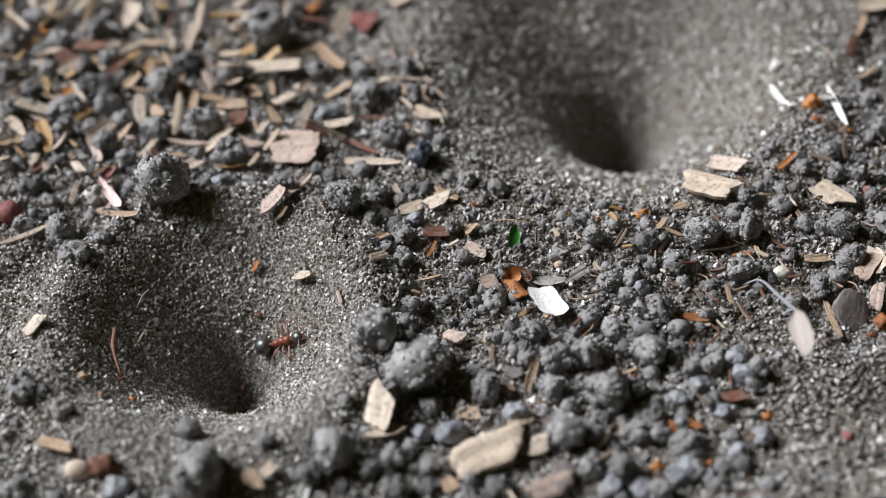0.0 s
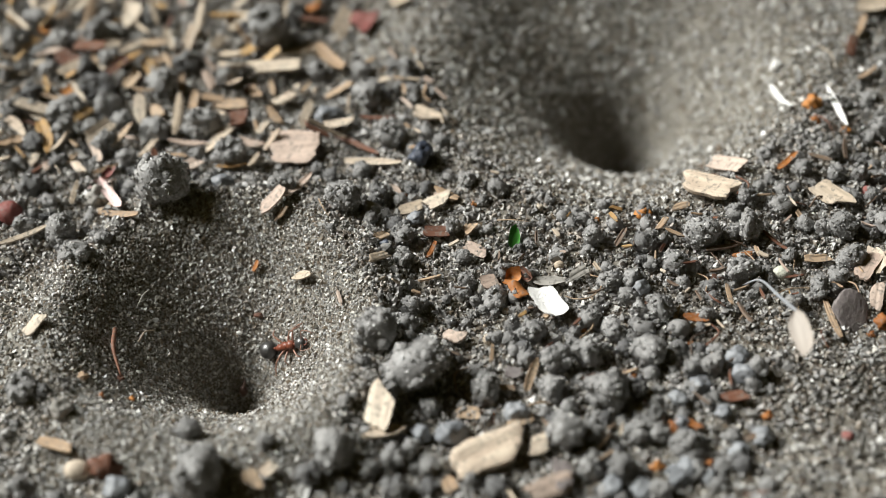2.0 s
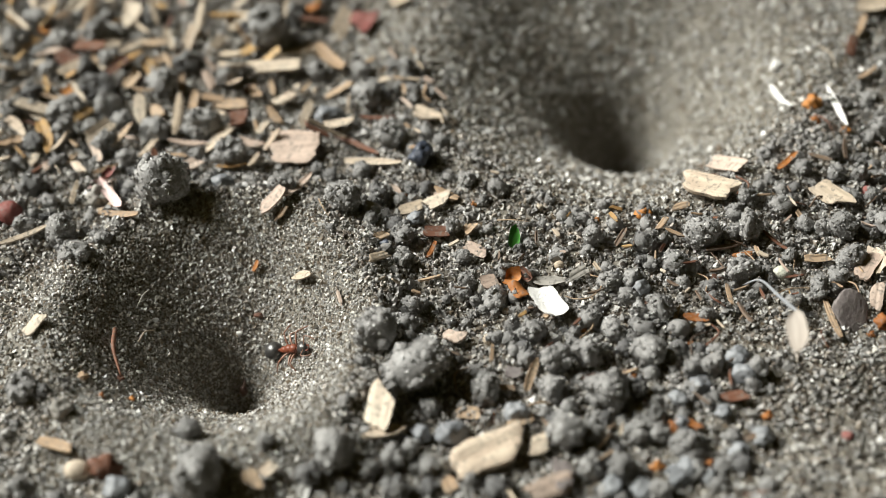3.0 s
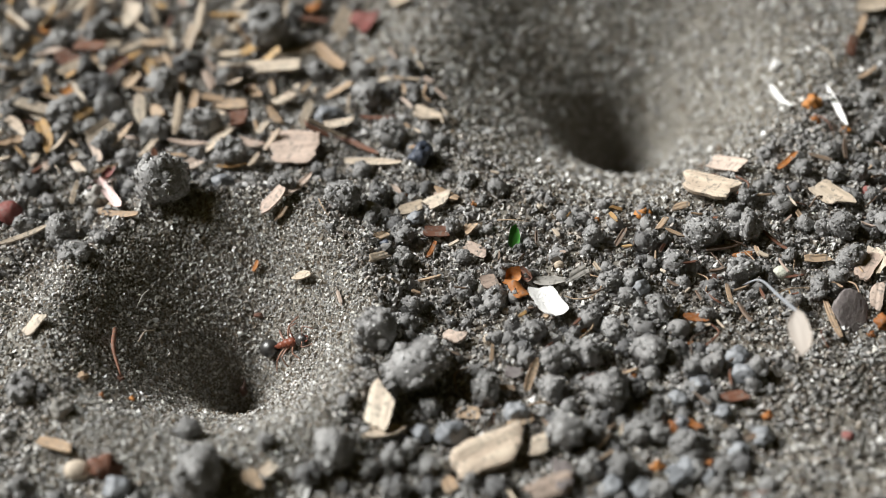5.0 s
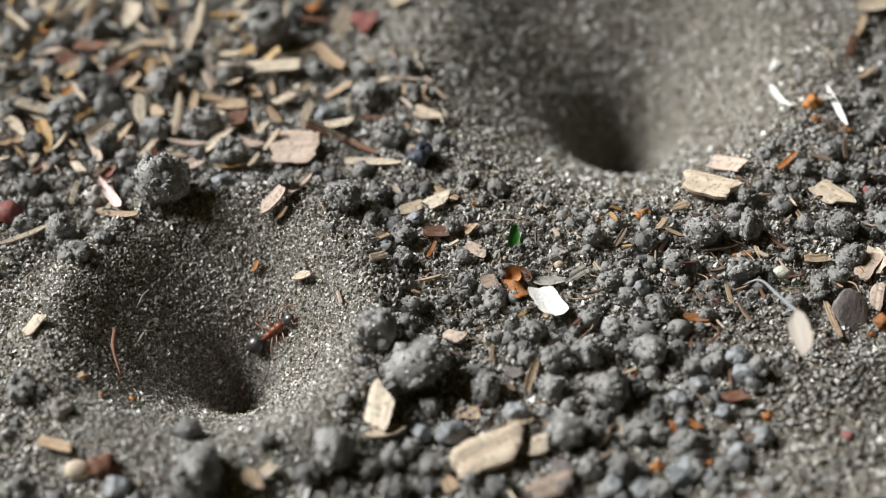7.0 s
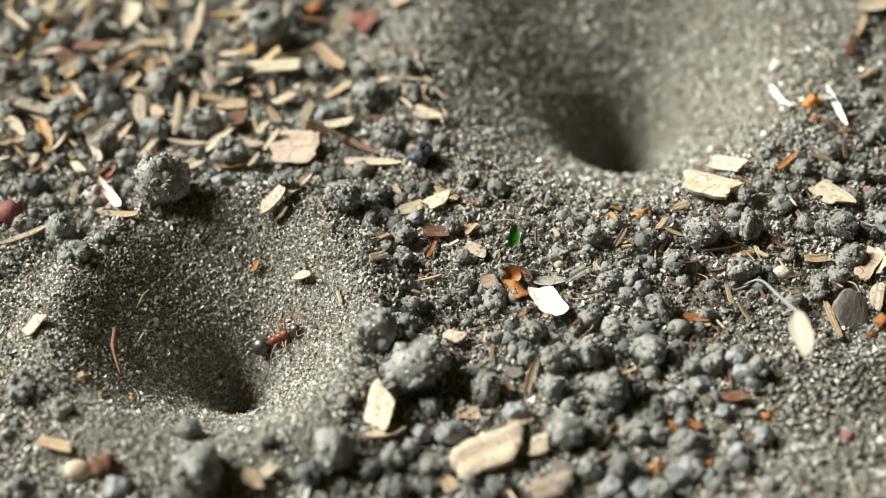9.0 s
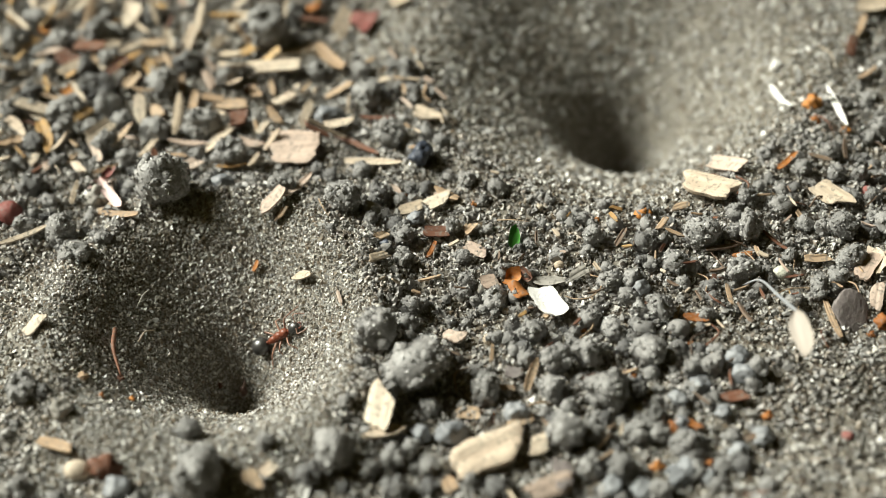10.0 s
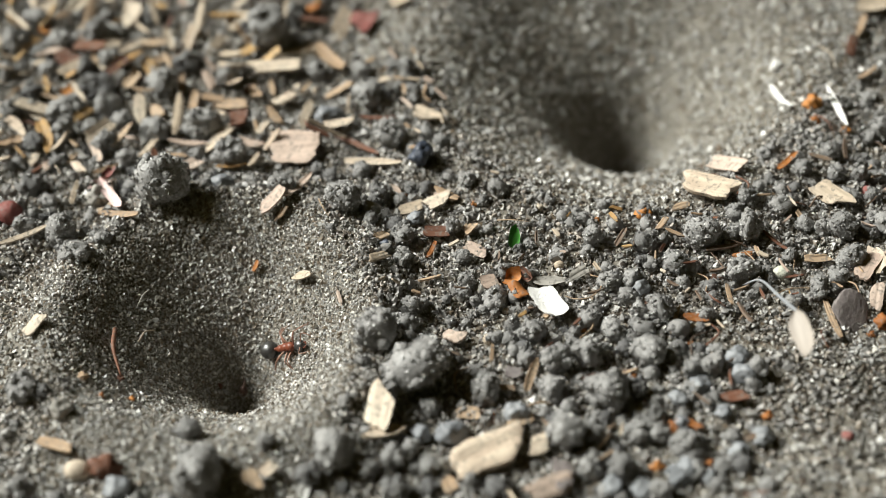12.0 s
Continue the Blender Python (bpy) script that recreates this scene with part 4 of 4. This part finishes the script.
def hanging_husk():
    """A dry stalk rises out of the rubble; its loose papery husk sways at the tip."""
    root, bend, tip = Vector((27.69, -5.62, 0.90)), Vector((28.80, -7.43, 3.63)), Vector((30.62, -14.17, 7.00))
    end = Vector((32.23, -14.10, 6.18))
    stalk = new("dry_stalk", tube("stalk", [root, bend, bend.lerp(tip, 0.5), tip, end], [0.08, 0.11, 0.16, 0.17, 0.06], STALK))
    tagged(stalk, "thin grey dry stalk reaching over the soil", "stalk")
    husk = tagged(new("seed_husk"), "cream papery seed husk swaying on a dry stalk", "husk")
    husk.empty_display_size = 0.001
    husk.matrix_world = Matrix.Translation(tip * MM)
    low = Vector((30.92, -19.07, 6.89)) - tip
    blade = part("blade", flake("blade", low.length * 1.0, 1.9, 0.14, HUSK, 5, 0.03, 0.5, 0.03, 0.1, (0.85, 0.4)), husk)
    lay(blade, Vector((0, 0, 0)), low, 35)
    fold = part("fold", flake("fold", low.length * 0.5, 1.0, 0.12, HUSK, 6, 0.03, 0.6, -0.03, 0.1), husk)
    lay(fold, Vector((0.5, 0.4, -0.3)), low * 0.6 + Vector((0.7, 0.4, -0.3)), -30)
    hair = part("bristle", tube("bristle", [(0, 0, 0), (-0.1, 0.2, 0.5), (0.05, 0.3, 1.3)], [0.05, 0.04, 0.02], HUSK), husk)
    return husk


def curled_petal():
    """A dry petal curled over a pebble, with a dark red base."""
    petal = tagged(new("curled_petal"), "pale pink curled dry petal with a dark red base", "petal")
    petal.empty_display_size = 0.001
    for name, width, tone, seed, a, b, roll in (
            ("blade", 1.0, "blush", 44, (-33.92, 9.21, 0.08), (-31.40, 4.85, 0.60), 20),
            ("side_fold", 0.9, "blush", 45, (-35.19, 8.99, -0.33), (-33.31, 9.63, 0.07), 35),
            ("base", 0.9, "wine", 46, (-33.75, 9.64, 0.14), (-33.17, 10.91, 0.34), 10)):
        a, b = Vector(a), Vector(b)
        fold = part(name, flake(name, (b - a).length * 1.1, width, 0.14, DRY[tone], seed, 0.06, 0.5, 0.12, 0.25), petal)
        lay(fold, a, b, roll)


for spot in ((6.86, 0.93, 1.6), (9.95, -7.22, 2.4), (6.88, -4.93, 2.4), (36.39, -11.37, 2.6), (-9.77, 5.83, 2.4)):
    laid.append(spot)
strew_chips(150, -34.04, 29.70, 25, 18, ("pale", "pale", "straw", "tan", "pinkish", "pale", "russet", "golden"), 4.4, (0.12, 0.42))
strew_chips(65, -34.18, 31.36, 24, 17, ("golden", "tan", "pale", "russet", "straw", "pale"), 4.0, (0.12, 0.4), 0.45, 0.9)
strew_chips(26, 19.57, -0.51, 14, 10, ("tan", "golden", "pale", "brown", "russet"), 1.7, (0.12, 0.4), 0.6, 0.3)
strew_chips(20, -8.50, 21.43, 9, 9, ("pale", "tan", "pinkish"), 2.4, (0.12, 0.4))
strew_chips(26, 34.51, -0.28, 11, 12, ("russet", "brown", "tan", "brown", "pinkish"), 3.0, (0.07, 0.2))
strew_chips(24, 5.88, -14.29, 22, 16, ("russet", "tan", "brown", "pale", "brown"), 2.2, (0.08, 0.3))
strew_chips(8, 2.49, 1.27, 10, 8, ("tan", "pinkish", "pale"), 1.5, (0.15, 0.5))


def white_flake():
    ob = new("paper_flake", flake("paper_flake", 3.7, 2.5, 0.16, DRY["white"], 23, 0.2, 0.2, 0.04, 0.1, (0.12, 0.2)))
    lay(ob, Vector((8.63, -6.91, 1.90)), Vector((10.66, -9.96, 1.87)), -4)
    tagged(ob, "bright white papery flake lying on grit", "flake")


def rotten_leaf():
    """A curled scrap of rotten leaf: three cupped lobes."""
    leaf = tagged(new("rotten_leaf"), "curled orange-brown scrap of rotten leaf on grit", "leaf")
    leaf.empty_display_size = 0.001
    for name, length, width, cup, roll, tone, a, b in (
            ("lobe", 1.9, 1.5, 0.32, 24, "orange", (5.69, -4.77, 0.77), (7.42, -4.38, 1.28)),
            ("lobe", 2.0, 1.7, -0.30, -16, "orange", (6.40, -5.32, 1.05), (7.95, -6.58, 0.57)),
            ("lobe", 1.5, 1.0, 0.35, 40, "russet", (7.08, -3.65, 1.12), (8.42, -4.99, 1.01))):
        lobe = part(name, flake(name, length, width, 0.12, DRY[tone], len(name) * 7 + int(length * 10), 0.12, 0.35, 0.05, cup), leaf)
        lay(lobe, Vector(a), Vector(b), roll)


rotten_leaf()
white_flake()
green_leaf()
bark_disc()
curled_petal()
husk = hanging_husk()


# ---- the ant, head along +x, in its own millimetres ----
def blob(name, centre, radii, mat, parent, label="", level=3, pinch=0.0):
    v, t = ball(level)
    v = v * (1 - pinch * np.clip(v[:, :1], -1, 1) ** 2 * (v[:, :1] < 0))
    v = v * np.array(radii)
    ob = part(name, mesh_of(name, v, t, mat, True), parent, label)
    ob.location = Vector(centre) * MM
    return ob


def build_ant():
    ant = tagged(new("ant"), "red and black ant struggling on the pit's sandy slope", "ant")
    ant.empty_display_size = 0.001
    ant.scale = (1.12, 1.12, 1.12)
    blob("gaster", (-2.22, 0, 0.05), (0.88, 0.79, 0.74), ANT_BLACK, ant, "shiny black rounded gaster")
    blob("petiole", (-1.27, 0, -0.08), (0.17, 0.17, 0.28), ANT_RED, ant)
    blob("waist", (-0.62, 0, -0.02), (0.56, 0.31, 0.32), ANT_RED, ant)
    blob("thorax", (0.22, 0, 0.10), (0.58, 0.38, 0.38), ANT_RED, ant, "dark red thorax")
    blob("pronotum", (0.92, 0, 0.12), (0.50, 0.40, 0.38), ANT_RED, ant)
    blob("neck", (1.52, 0, 0.06), (0.24, 0.15, 0.15), ANT_RED, ant)
    head = blob("head", (2.18, 0, 0.07), (0.56, 0.50, 0.40), ANT_BLACK, ant, "dark head", pinch=-0.08)
    for s in (-1, 1):
        blob("eye", (0.12, s * 0.40, 0.14), (0.11, 0.06, 0.10), ANT_BLACK, head, level=2)
        part("mandible", tube("mandible", [(0.42, s * 0.22, -0.08), (0.66, s * 0.22, -0.1), (0.80, s * 0.03, -0.12)], [0.10, 0.08, 0.03], ANT_RED), head)
        part("antenna", tube("antenna", [(0.34, s * 0.18, 0.12), (0.62, s * 0.62, 0.42), (0.78, s * 0.86, 0.50), (1.25, s * 0.80, 0.28), (1.62, s * 0.62, 0.02)],
                             [0.045, 0.04, 0.045, 0.05, 0.03], ANT_LEG), head)
    legs = []
    for s in (-1, 1):
        for k, x in enumerate((0.95, 0.35, -0.25)):
            reach = (0.75, 0.05, -1.0)[k]
            knee, foot = Vector((reach * 0.6, s * 1.05, 0.45)), Vector((reach * 1.5, s * 1.9, -0.75))
            if s < 0 and k == 2:
                knee, foot = Vector((-0.9, -0.95, 0.15)), Vector((-2.0, -1.9, -0.7))
            leg = part("leg", tube("femur", [(0, 0, 0), knee * 0.5 + Vector((0, 0, 0.06)), knee], [0.08, 0.095, 0.055], ANT_LEG), ant)
            leg.location = Vector((x, s * 0.24, -0.16)) * MM
            part("shin", tube("shin", [knee, knee.lerp(foot, 0.5) + Vector((0, 0, 0.05)), foot, foot + Vector((reach * 0.25, s * 0.3, -0.05))],
                              [0.055, 0.06, 0.035, 0.02], ANT_LEG), leg)
            legs.append((leg, s, k))
    return ant, legs


def build_antlion():
    """The larva waits at the bottom: head and jaws stick out of the sand."""
    base = Vector((-19.53, -7.44, -12.61))
    larva = tagged(new("antlion_larva"), "brown antlion larva with hooked jaws buried in sand", "insect larva")
    larva.empty_display_size = 0.001
    larva.location = base * MM
    blob("head", (0, 0, 0.25), (0.42, 0.42, 0.75), LARVA, larva)
    for s in (-1, 1):
        part("jaw", tube("jaw", [(0.05, s * 0.2, 0.7), (0.15, s * 0.5, 1.1), (0.2, s * 0.45, 1.6), (0.3, s * 0.12, 2.0)], [0.15, 0.12, 0.09, 0.03], LARVA), larva, "curved reddish jaw")
    return larva


ant, legs = build_ant()
build_antlion()
slider = new("bark_crumb", mesh_of("bark_crumb", lump(3, 201, 0.3, 4)[0] * np.array([0.55, 0.26, 0.22]), ball(3)[1], DRY["russet"], True))
tagged(slider, "small reddish-brown bark crumb sliding down the pit wall", "crumb")
tumbler = new("sand_grain", mesh_of("sand_grain", lump(3, 205, 0.2, 5)[0] * np.array([0.30, 0.24, 0.24]), ball(3)[1], DRY["white"], True))
tagged(tumbler, "pale quartz grain rolling down the pit wall", "grain")

hopper = new("sand_grain", mesh_of("sand_grain", lump(3, 207, 0.2, 5)[0] * np.array([0.32, 0.26, 0.24]), ball(3)[1], DRY["silver"], True))
tagged(hopper, "pale grey grain flicked up onto the pit wall", "grain")

tossed = new("tossed_sand", mesh_of("tossed_sand", *scatter(GRAINS, rng.normal(size=(22, 3)) * np.array([0.7, 0.5, 0.35]), rng.uniform(0.08, 0.2, 22)), GRAIN))
tagged(tossed, "spray of sand grains flicked up from the pit bottom", "sand")


def motions():
    walk(ant, [
        (0.0, pose(-0.01546, -0.00660, -0.00594, 41.8, -38.5, -24.1)),
        (0.2, pose(-0.01522, -0.00702, -0.00587, 41.8, -37.4, -29.8)),
        (0.4, pose(-0.01514, -0.00724, -0.00592, 40.1, -39.3, -29.3)),
        (0.6, pose(-0.01592, -0.00636, -0.00628, 41.1, -39.7, -20.3)),
        (0.8, pose(-0.01504, -0.00735, -0.00582, 41.7, -37.7, -32.6)),
        (1.0, pose(-0.01524, -0.00713, -0.00597, 41.3, -38.2, -30.1)),
        (1.2, pose(-0.01496, -0.00726, -0.00572, 38.3, -40.3, -27.9)),
        (1.4, pose(-0.01494, -0.00747, -0.00575, 39.9, -39.3, -32.1)),
        (1.6, pose(-0.01507, -0.00742, -0.00586, 40.5, -38.8, -32.9)),
        (1.8, pose(-0.01529, -0.00699, -0.00597, 40.1, -39.3, -27.2)),
        (2.0, pose(-0.01502, -0.00728, -0.00582, 39.4, -39.9, -28.5)),
        (2.2, pose(-0.01458, -0.00815, -0.00550, 40.0, -38.2, -39.7)),
        (2.4, pose(-0.01428, -0.00851, -0.00523, 39.8, -37.5, -43.4)),
        (2.6, pose(-0.01482, -0.00751, -0.00565, 36.6, -41.6, -28.8)),
        (2.8, pose(-0.01515, -0.00718, -0.00583, 40.3, -38.6, -30.9)),
        (3.0, pose(-0.01460, -0.00793, -0.00546, 38.8, -39.0, -36.9)),
        (3.2, pose(-0.01470, -0.00802, -0.00557, 40.9, -37.2, -40.4)),
        (3.6, pose(-0.01486, -0.00762, -0.00565, 40.5, -38.3, -35.6)),
        (4.0, pose(-0.01467, -0.00769, -0.00549, 38.0, -40.1, -33.2)),
        (4.4, pose(-0.01494, -0.00712, -0.00563, 37.3, -40.7, -26.2)),
        (4.8, pose(-0.01509, -0.00675, -0.00564, 35.7, -42.1, -20.5)),
        (5.0, pose(-0.01495, -0.00713, -0.00563, 37.3, -40.7, -26.4)),
        (5.2, pose(-0.01505, -0.00701, -0.00572, 37.8, -40.8, -24.8)),
        (5.4, pose(-0.01550, -0.00638, -0.00590, 35.0, -43.6, -15.1)),
        (5.6, pose(-0.01575, -0.00600, -0.00589, 33.8, -45.4, -8.9)),
        (5.8, pose(-0.01593, -0.00573, -0.00592, 29.3, -48.0, -0.6)),
        (6.0, pose(-0.01629, -0.00552, -0.00609, 31.2, -46.5, 0.3)),
        (6.2, pose(-0.01648, -0.00512, -0.00598, 22.8, -50.5, 14.9)),
        (6.4, pose(-0.01635, -0.00550, -0.00612, 31.4, -46.2, 0.1)),
        (6.6, pose(-0.01655, -0.00509, -0.00600, 24.5, -49.5, 12.9)),
        (6.8, pose(-0.01619, -0.00536, -0.00586, 29.7, -46.9, 2.1)),
        (7.0, pose(-0.01633, -0.00534, -0.00595, 31.1, -45.9, 1.1)),
        (7.2, pose(-0.01640, -0.00547, -0.00609, 34.0, -44.1, -3.3)),
        (7.6, pose(-0.01619, -0.00567, -0.00608, 33.6, -44.9, -5.3)),
        (8.0, pose(-0.01603, -0.00584, -0.00605, 33.9, -45.0, -7.7)),
        (8.4, pose(-0.01622, -0.00551, -0.00600, 31.4, -46.0, -1.3)),
        (8.8, pose(-0.01630, -0.00540, -0.00600, 30.2, -46.7, 1.8)),
        (9.0, pose(-0.01577, -0.00608, -0.00595, 36.2, -43.0, -13.3)),
        (9.2, pose(-0.01598, -0.00595, -0.00610, 33.9, -45.3, -8.4)),
        (9.4, pose(-0.01589, -0.00606, -0.00611, 33.2, -45.9, -8.3)),
        (9.6, pose(-0.01599, -0.00600, -0.00615, 34.2, -45.2, -9.0)),
        (9.8, pose(-0.01612, -0.00576, -0.00612, 31.4, -46.5, -3.8)),
        (10.0, pose(-0.01579, -0.00599, -0.00591, 35.1, -44.4, -10.5)),
        (10.2, pose(-0.01556, -0.00623, -0.00587, 34.7, -44.3, -12.5)),
        (10.4, pose(-0.01582, -0.00615, -0.00610, 34.4, -45.3, -10.3)),
        (10.6, pose(-0.01573, -0.00615, -0.00598, 35.4, -43.9, -12.5)),
        (10.8, pose(-0.01590, -0.00591, -0.00596, 34.6, -44.5, -9.4)),
        (11.0, pose(-0.01608, -0.00589, -0.00613, 34.8, -44.5, -8.9)),
        (11.2, pose(-0.01571, -0.00615, -0.00596, 36.0, -43.2, -13.7)),
        (11.4, pose(-0.01565, -0.00633, -0.00601, 38.0, -42.1, -17.0)),
        (11.5, pose(-0.01558, -0.00652, -0.00600, 41.3, -38.7, -23.5)),
        (11.6, pose(-0.01540, -0.00696, -0.00604, 42.4, -37.2, -29.8)),
        (11.8, pose(-0.01529, -0.00700, -0.00593, 41.1, -38.0, -29.5)),
        (12.0, pose(-0.01501, -0.00745, -0.00580, 39.9, -39.2, -32.6))])
    for n, (leg, s, k) in enumerate(legs):
        home, held, rows = leg.location.copy(), s < 0 and k == 2, []
        for i in range(61):
            t = i * 0.2
            busy = 0.35 if held else 1.0
            swing = busy * (20 * math.sin(4.1 * t + n * 2.3) + 12 * math.sin(9.7 * t + n * 1.1))
            lift = busy * (9 * math.sin(5.3 * t + n * 1.9) + 7 * math.sin(11.3 * t + n))
            rows.append((t, pose(*home, s * lift, 0, swing)))
        walk(leg, rows)
    walk(slider, [(0.00, pose(-0.01778, -0.00321, -0.00589, 0, 0, 0)), (5.90, pose(-0.01778, -0.00321, -0.00589, 0, 0, 0)), (6.20, pose(-0.01878, -0.00279, -0.00578, 30, 15, 9)), (6.40, pose(-0.02025, -0.00450, -0.00790, 80, 40, 24)), (6.60, pose(-0.02124, -0.00569, -0.00911, 130, 65, 39)), (7.20, pose(-0.02136, -0.00606, -0.00945, 140, 70, 42)), (8.80, pose(-0.02151, -0.00700, -0.01037, 150, 75, 45)), (9.40, pose(-0.02157, -0.00735, -0.01064, 160, 80, 48)), (9.70, pose(-0.02161, -0.00779, -0.01097, 170, 85, 51)), (12.00, pose(-0.02160, -0.00787, -0.01104, 170, 85, 51))])
    walk(tumbler, [(0.00, pose(-0.01975, -0.00406, -0.00740, 0, 0, 0)), (4.80, pose(-0.01975, -0.00414, -0.00748, 0, 0, 0)), (5.20, pose(-0.01953, -0.00421, -0.00756, 20, 10, 6)), (5.40, pose(-0.02054, -0.00489, -0.00845, 80, 40, 24)), (5.60, pose(-0.02155, -0.00593, -0.00918, 140, 70, 42)), (5.80, pose(-0.02176, -0.00747, -0.01057, 190, 95, 57)), (6.20, pose(-0.02172, -0.00757, -0.01071, 200, 100, 60)), (12.00, pose(-0.02166, -0.00787, -0.01103, 210, 105, 63))])
    walk(tossed, [(0.00, pose(-0.02024, -0.00793, -0.01288, 0, 0, 0)), (1.00, pose(-0.02024, -0.00793, -0.01288, 0, 0, 0)), (1.10, pose(-0.01829, -0.00630, -0.00916, 20, 10, 6)), (1.20, pose(-0.01663, -0.00519, -0.00424, 50, 25, 15)), (1.35, pose(-0.01886, -0.00617, -0.00933, 70, 35, 21)), (1.50, pose(-0.02024, -0.00793, -0.01288, 80, 40, 24)), (1.65, pose(-0.02024, -0.00793, -0.01288, 80, 40, 24)), (1.75, pose(-0.01978, -0.00671, -0.01038, 90, 45, 27)), (1.80, pose(-0.02003, -0.00601, -0.00825, 100, 50, 30)), (1.95, pose(-0.02024, -0.00793, -0.01288, 120, 60, 36)), (5.20, pose(-0.02024, -0.00793, -0.01288, 120, 60, 36)), (5.35, pose(-0.02051, -0.00649, -0.00978, 140, 70, 42)), (5.40, pose(-0.02092, -0.00564, -0.00742, 150, 75, 45)), (5.60, pose(-0.02024, -0.00793, -0.01288, 170, 85, 51)), (5.85, pose(-0.02024, -0.00793, -0.01288, 170, 85, 51)), (5.93, pose(-0.01883, -0.00553, -0.00838, 172, 86, 51)), (6.00, pose(-0.01715, -0.00342, -0.00298, 175, 87, 52)), (6.15, pose(-0.01942, -0.00610, -0.00940, 178, 89, 53)), (6.30, pose(-0.02024, -0.00793, -0.01288, 180, 90, 54)), (11.40, pose(-0.02024, -0.00793, -0.01288, 170, 85, 51)), (11.50, pose(-0.01770, -0.00655, -0.00886, 180, 90, 54)), (11.60, pose(-0.01486, -0.00609, -0.00290, 190, 95, 57)), (11.75, pose(-0.01709, -0.00693, -0.00842, 200, 100, 60)), (11.90, pose(-0.02024, -0.00793, -0.01288, 210, 105, 63)), (12.00, pose(-0.02024, -0.00793, -0.01288, 210, 105, 63))])
    walk(hopper, [(0.0, pose(-0.02041, -0.00797, -0.01301)), (5.9, pose(-0.02041, -0.00797, -0.01301)), (6.05, pose(-0.01935, -0.00588, -0.00714, 40, 20)), (6.2, pose(-0.01876, -0.00274, -0.00348, 80, 40)), (6.4, pose(-0.01881, -0.00218, -0.00426, 120, 60)), (6.7, pose(-0.01966, -0.00237, -0.00535, 150, 80)), (7.0, pose(-0.02034, -0.00253, -0.00574, 160, 90)), (12.0, pose(-0.02034, -0.00257, -0.00578, 160, 90))])
    place = husk.location.copy()
    sway = ((0.0, 0, 0), (0.8, 1, 1), (1.2, 3, 2), (2.0, 1, 2), (2.8, 3, 2), (3.2, 16, 10), (3.8, 6, 4), (4.4, 2, 2), (5.0, 3, 3), (5.6, 3, 3), (6.2, 13, 8),
            (6.5, 10, 6), (7.0, 2, 2), (8.0, 4, 2), (9.0, 0, 0), (10.5, 0, 0), (11.5, 1, 2), (12.0, 0, 0))
    walk(husk, [(t, pose(*place, -0.5 * a, b, -a)) for t, a, b in sway])


motions()
